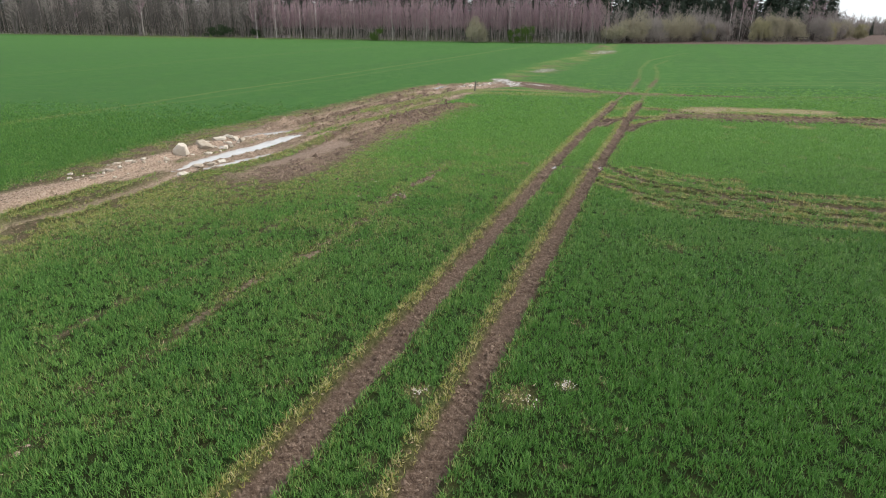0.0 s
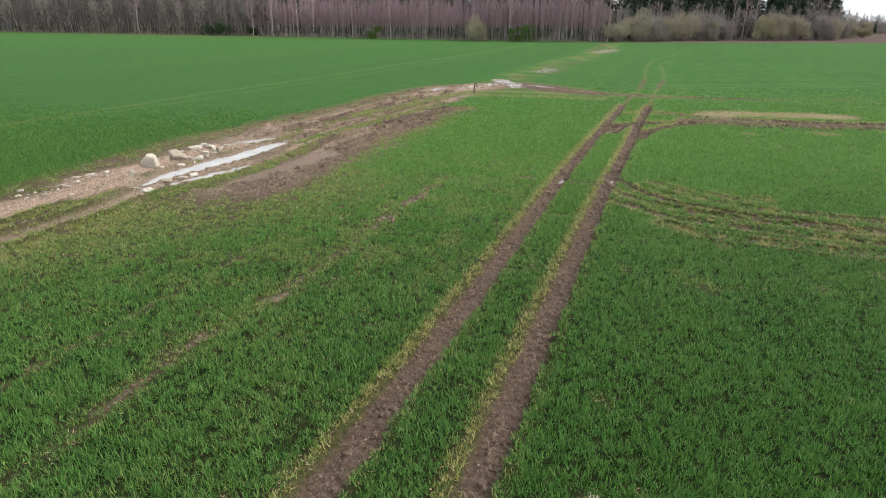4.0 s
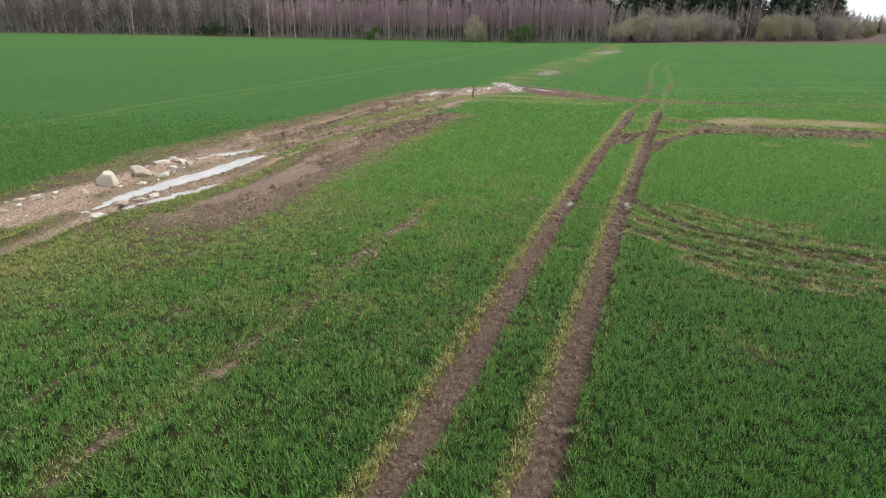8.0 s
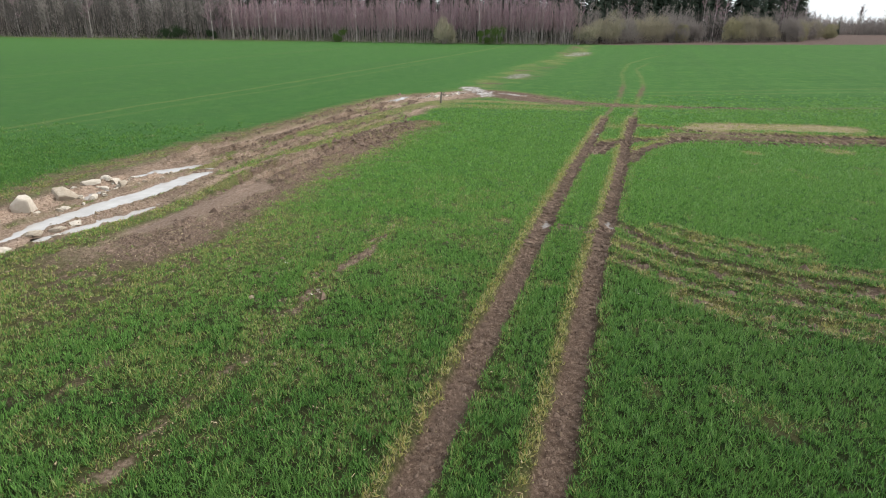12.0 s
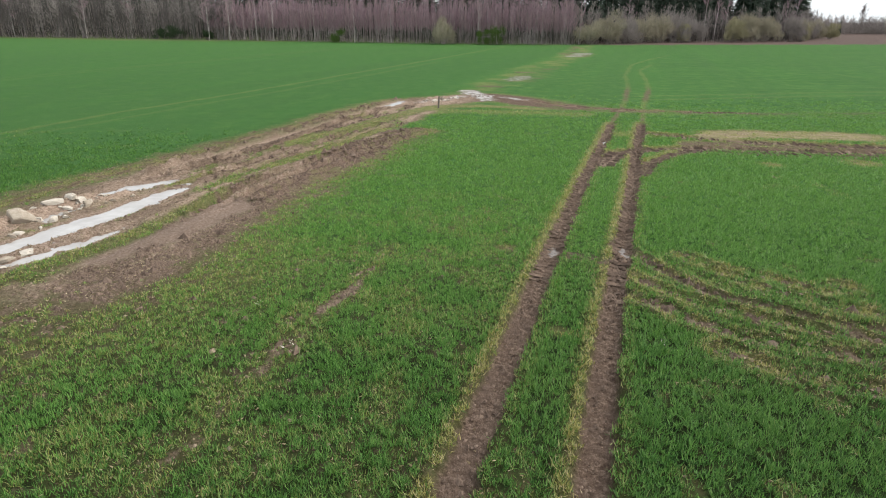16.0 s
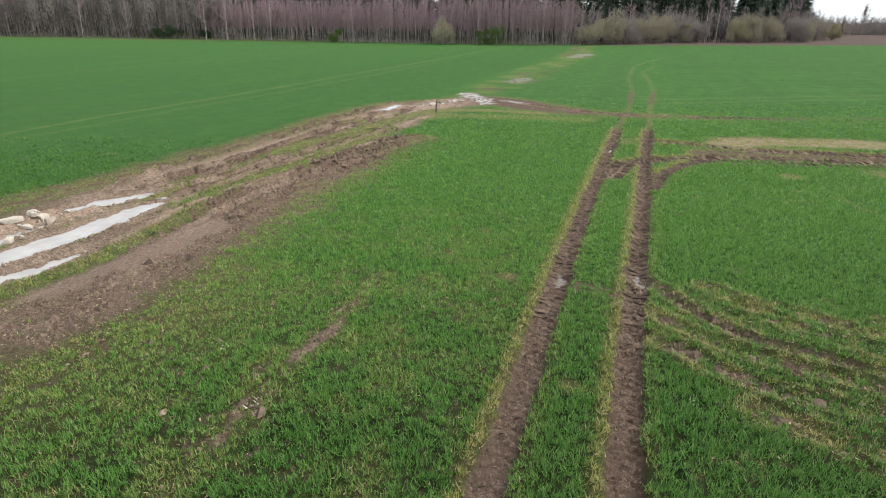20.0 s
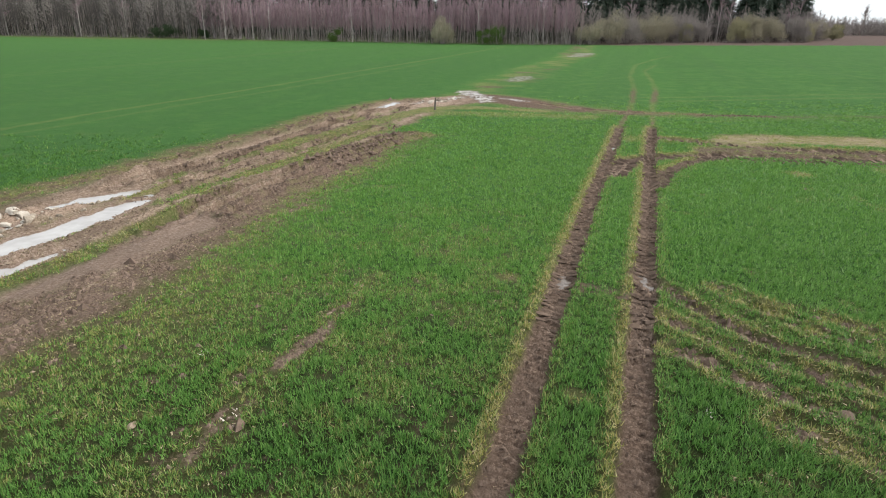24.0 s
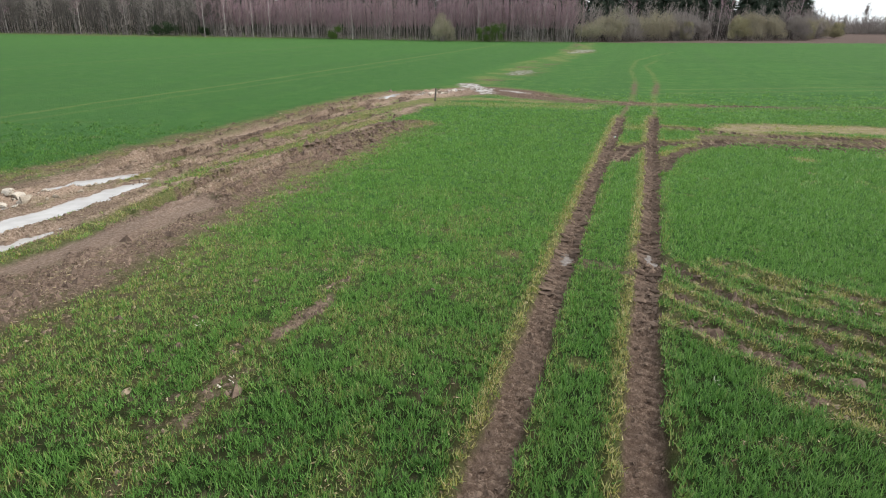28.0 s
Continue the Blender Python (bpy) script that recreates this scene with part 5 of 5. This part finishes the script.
def build_spruces():
    r = np.random.RandomState(32)
    models = []
    for k in range(4):
        h, wide = 21.0, r.uniform(3.0, 3.8)
        zs = np.concatenate([np.full(r.randint(9, 13), z) + r.normal(0, 0.12) for z in np.arange(1.6, h - 0.3, 0.5)])
        turn = r.uniform(0, 2 * np.pi, len(zs))
        out = wide * np.clip(1 - zs / h, 0.02, 1) ** 0.75 * r.uniform(0.65, 1.12, len(zs))
        way = np.stack([np.cos(turn), np.sin(turn), np.full(len(zs), -0.28)], 1)
        side = np.stack([-np.sin(turn), np.cos(turn), np.zeros(len(zs))], 1)
        root = np.stack([np.zeros(len(zs)), np.zeros(len(zs)), zs], 1)
        tip = root + way * out[:, None]
        tris = []
        for f, s in ((0.35, 1), (0.35, -1), (0.65, 1), (0.65, -1)):
            mid = root + way * (out * f)[:, None]
            spread_tip = mid + (side * s * 0.55 + way * 0.45 + np.array([0, 0, -0.22])) * (out * r.uniform(0.5, 0.9, len(zs)))[:, None]
            tris.append(np.stack([root + way * (out * (f - 0.25))[:, None], root + way * (out * (f + 0.2))[:, None], spread_tip], 1))
        tris.append(np.stack([root + side * 0.08, root - side * 0.08, tip], 1))
        trunk = stems(np.array([[0, 0, -0.2]]), np.array([[0, 0, h]]), 0.24, 0.03)
        models.append((trunk, np.concatenate(tris)))
    spots = [(x, np.interp(x, FRONT_X, FRONT_Y) + r.uniform(15, 30), r.uniform(0.85, 1.25)) for x in np.linspace(50, 146, 24) + r.normal(0, 1.2, 24)]
    spots += [(208, 335, 0.4), (226, 352, 0.36), (142, 256, 1.25), (146, 262, 1.1), (137, 252, 1.2)]
    spots += [(x, np.interp(x, FRONT_X, FRONT_Y) + r.uniform(20, 34), r.uniform(0.9, 1.2)) for x in np.linspace(-40, 44, 17) + r.normal(0, 1.5, 17)]
    spots += [(x, np.interp(x, FRONT_X, FRONT_Y) + r.uniform(22, 40), r.uniform(0.8, 1.1)) for x in np.linspace(-250, -60, 30) + r.normal(0, 2, 30)]
    spots += [(x, np.interp(x, FRONT_X, FRONT_Y) + r.uniform(38, 60), r.uniform(0.9, 1.25)) for x in np.linspace(-280, 128, 76) + r.normal(0, 2, 76)]
    spots += [(x, np.interp(x, FRONT_X, FRONT_Y) + r.uniform(26, 48), r.uniform(1.0, 1.35)) for x in np.linspace(60, 162, 36) + r.normal(0, 1.2, 36)]
    first = []
    for trunk, crown in models:
        x, y, s = spots.pop()
        first.append(tree("spruce", "tall dark green spruce standing in the wood", "tree", "spruces", trunk, GREY_BARK, crown, SPRUCE, (x, y, 0)))
    for k, (x, y, s) in enumerate(spots):
        copy_thing(first[k % 4], Matrix.Translation((x, y, 0)) @ Matrix.Rotation(r.uniform(0, 6.28), 4, "Z") @ Matrix.Scale(s, 4))

    # the dark depth of the wood, too dense to count
    trunk, crown = models[0]
    thin_crown = crown[r.permutation(len(crown))[: len(crown) // 3]]
    whole = []
    for x in np.linspace(-330, 132, 250) + r.normal(0, 1.5, 250):
        s, a = r.uniform(1.2, 1.6), r.uniform(0, 6.28)
        turn = np.array([[np.cos(a), np.sin(a), 0], [-np.sin(a), np.cos(a), 0], [0, 0, 1]]) * s * np.array([1.35, 1.35, 1.0])
        whole.append(thin_crown @ turn + np.array([x, np.interp(x, FRONT_X, FRONT_Y) + r.uniform(62, 90), 0]))
    tagged(new("spruce_wood", soup("spruce_wood", np.concatenate(whole), SPRUCE)), "dark dense spruce wood behind the bare trees", "wood", kind="stuff")


def shrub(x, y, h, wide, twig, label, group, r, name="willow_shrub", many=26):
    """A rounded many-stemmed shrub."""
    k = many
    turn, tilt = r.uniform(0, 2 * np.pi, k), np.sqrt(r.rand(k)) * 1.2
    p0 = np.stack([0.3 * np.cos(turn), 0.3 * np.sin(turn), np.full(k, -0.1)], 1)
    p1 = np.stack([np.cos(turn) * np.sin(tilt) * wide, np.sin(turn) * np.sin(tilt) * wide, np.cos(tilt) * h * 0.72 + 0.16 * h], 1) * r.uniform(0.7, 0.95, (k, 1))
    trunk = stems(p0, p1, 0.05, 0.012)
    # rounded tufts of fine twigs that make up an uneven dome
    lobes = 17
    v = r.normal(0, 1, (lobes, 3))
    v[:, 2] = np.abs(v[:, 2]) * 0.9
    v /= np.linalg.norm(v, axis=1)[:, None]
    heart = v * r.uniform(0.35, 0.78, (lobes, 1)) * np.array([wide, wide, 0.72 * h]) + np.array([0, 0, 0.18 * h])
    size = r.uniform(0.24, 0.40, lobes)
    n = 7000
    own = r.randint(0, lobes, n)
    u = r.normal(0, 1, (n, 3))
    u /= np.linalg.norm(u, axis=1)[:, None]
    at = heart[own] + u * (r.rand(n) ** 0.5 * size[own])[:, None] * np.array([wide, wide, 0.5 * h])
    low = at[:, 2] > 0.1
    at, u = at[low], u[low]
    way = 0.9 * u + 0.7 * outward(len(at), 1.3, r)
    way /= np.linalg.norm(way, axis=1)[:, None]
    crown = np.concatenate([spikes(at, way, r.gamma(3.0, 0.12, len(at)) + 0.1, 0.11, r), twiggery(p0, p1, 10, 0.2, 0.2, 0.06, 1.2, r)])
    tree(name, label, "shrub", group, trunk, GREY_BARK, crown, twig, (x, y, 0))


def build_shrubs():
    r = np.random.RandomState(33)
    willows = [(2.5, 180.5, 5.8, 2.6), (43, 184, 5.4, 3.2), (49, 188.5, 6.6, 3.2), (55, 193, 6.2, 3.2), (61, 197, 7.2, 3.5), (67, 200, 6.6, 3.2), (73, 203.5, 7.4, 3.6), (79, 206, 6.5, 3.2), (99, 211, 7, 3.4), (106, 213, 6, 3.2), (117, 217, 6.6, 3.4), (124, 224, 6.0, 3.0), (131, 233, 6, 3.0), (138, 241, 6, 3)]
    for x, y, h, w in willows:
        shrub(x, y - 2.0, 1.58 * h, 1.65 * w, OLIVE_TWIG if r.rand() < 0.6 else GREY_TWIG, "rounded leafless grey-olive willow shrub at the field edge", "willow shrubs", r)
    for x, y, h, w in ((94, 209, 7.2, 3.0), (121, 219.5, 6.5, 2.4), (150.5, 252, 6, 3.2), (76.5, 205, 5.6, 1.8)):
        shrub(x, y - 3, 1.25 * h, 1.35 * w, YELLOW_TWIG, "rounded shrub with yellow-green buds at the field edge", "budding shrubs", r, "budding_shrub")


def leafy(x, y, h, wide, mat, label, r):
    k = 3000
    v = r.normal(0, 1, (k, 3))
    v /= np.linalg.norm(v, axis=1)[:, None]
    lobes = np.stack([r.uniform(-0.75, 0.75, 9) * wide, r.uniform(-0.5, 0.5, 9) * wide, r.uniform(0.16, 0.72, 9) * h], 1)
    size = r.uniform(0.28, 0.55, 9)
    own = r.randint(0, 9, k)
    at = lobes[own] + v * (r.rand(k) ** 0.5 * size[own])[:, None] * np.array([wide, wide, h * 0.52])
    at = at[at[:, 2] > 0.05]
    k = len(at)
    way = outward(k, 0.2, r)
    crown = spikes(at, way, r.uniform(0.14, 0.34, k), 0.12, r)
    n = 9
    turn = r.uniform(0, 6.28, n)
    p1 = np.stack([np.cos(turn) * wide * 0.55, np.sin(turn) * wide * 0.55, np.full(n, h * 0.75)], 1)
    trunk = stems(np.zeros((n, 3)), p1, 0.05, 0.015)
    tree("leafy_bush", label, "bush", "leafy bushes", trunk, GREY_BARK, crown, mat, (x, y, 0), "foliage")


def build_bushes():
    r = np.random.RandomState(34)
    for x, y, h, w in ((13.2, 177.4, 4.6, 2.0), (17.0, 176.8, 5.2, 2.2), (-27.8, 189, 4.2, 2.2)):
        leafy(x, y, h, w, LEAF, "fresh green leafy bush in front of the bare birches", r)
    for x, y, h, w in ((-80, 206.5, 4.5, 3.6), (-85, 208, 3.8, 3.0), (-70, 204, 3.2, 2.6)):
        leafy(x, y, h, w, EVERGREEN, "dark green bush under the bare alders", r)


def build_far_wood():
    r = np.random.RandomState(35)
    count = 1500
    x = r.uniform(176, 430, count)
    y = np.interp(x, [180, 260, 400, 620], [330, 345, 360, 390]) + 26 * r.rand(count)
    p0 = np.stack([x, y, np.zeros(count)], 1)
    h = r.uniform(5, 9, count) * (0.8 + 0.4 * rough(p0[:, :2], 0.03, 9))
    p1 = p0 + np.stack([r.normal(0, 0.4, count), r.normal(0, 0.4, count), h], 1)
    tris = np.concatenate([stems(p0, p1, 0.14, 0.03), twiggery(p0, p1, 22, 0.02, 0.3, 0.2, 1.0, r)])
    tagged(new("far_wood", soup("far_wood", tris, GREY_TWIG)), "distant leafless grey wood beyond the ploughed field", "wood", kind="stuff")
    for x, y, h in ((222, 340, 15), (238, 342, 17), (243, 344, 16), (262, 346, 16)):
        trunk, a, b = forked(h, 0.28, 16, r)
        crown = twiggery(a, b, 40, 0.05, 0.34, 0.17, 0.8, r)
        tree("bare_tree", "tall leafless spreading tree at the far field edge", "tree", "far bare trees", trunk, GREY_BARK, crown, GREY_TWIG, (x, y, 0))


build_birches()
build_front_trees()
build_spruces()
build_shrubs()
build_bushes()
build_far_wood()
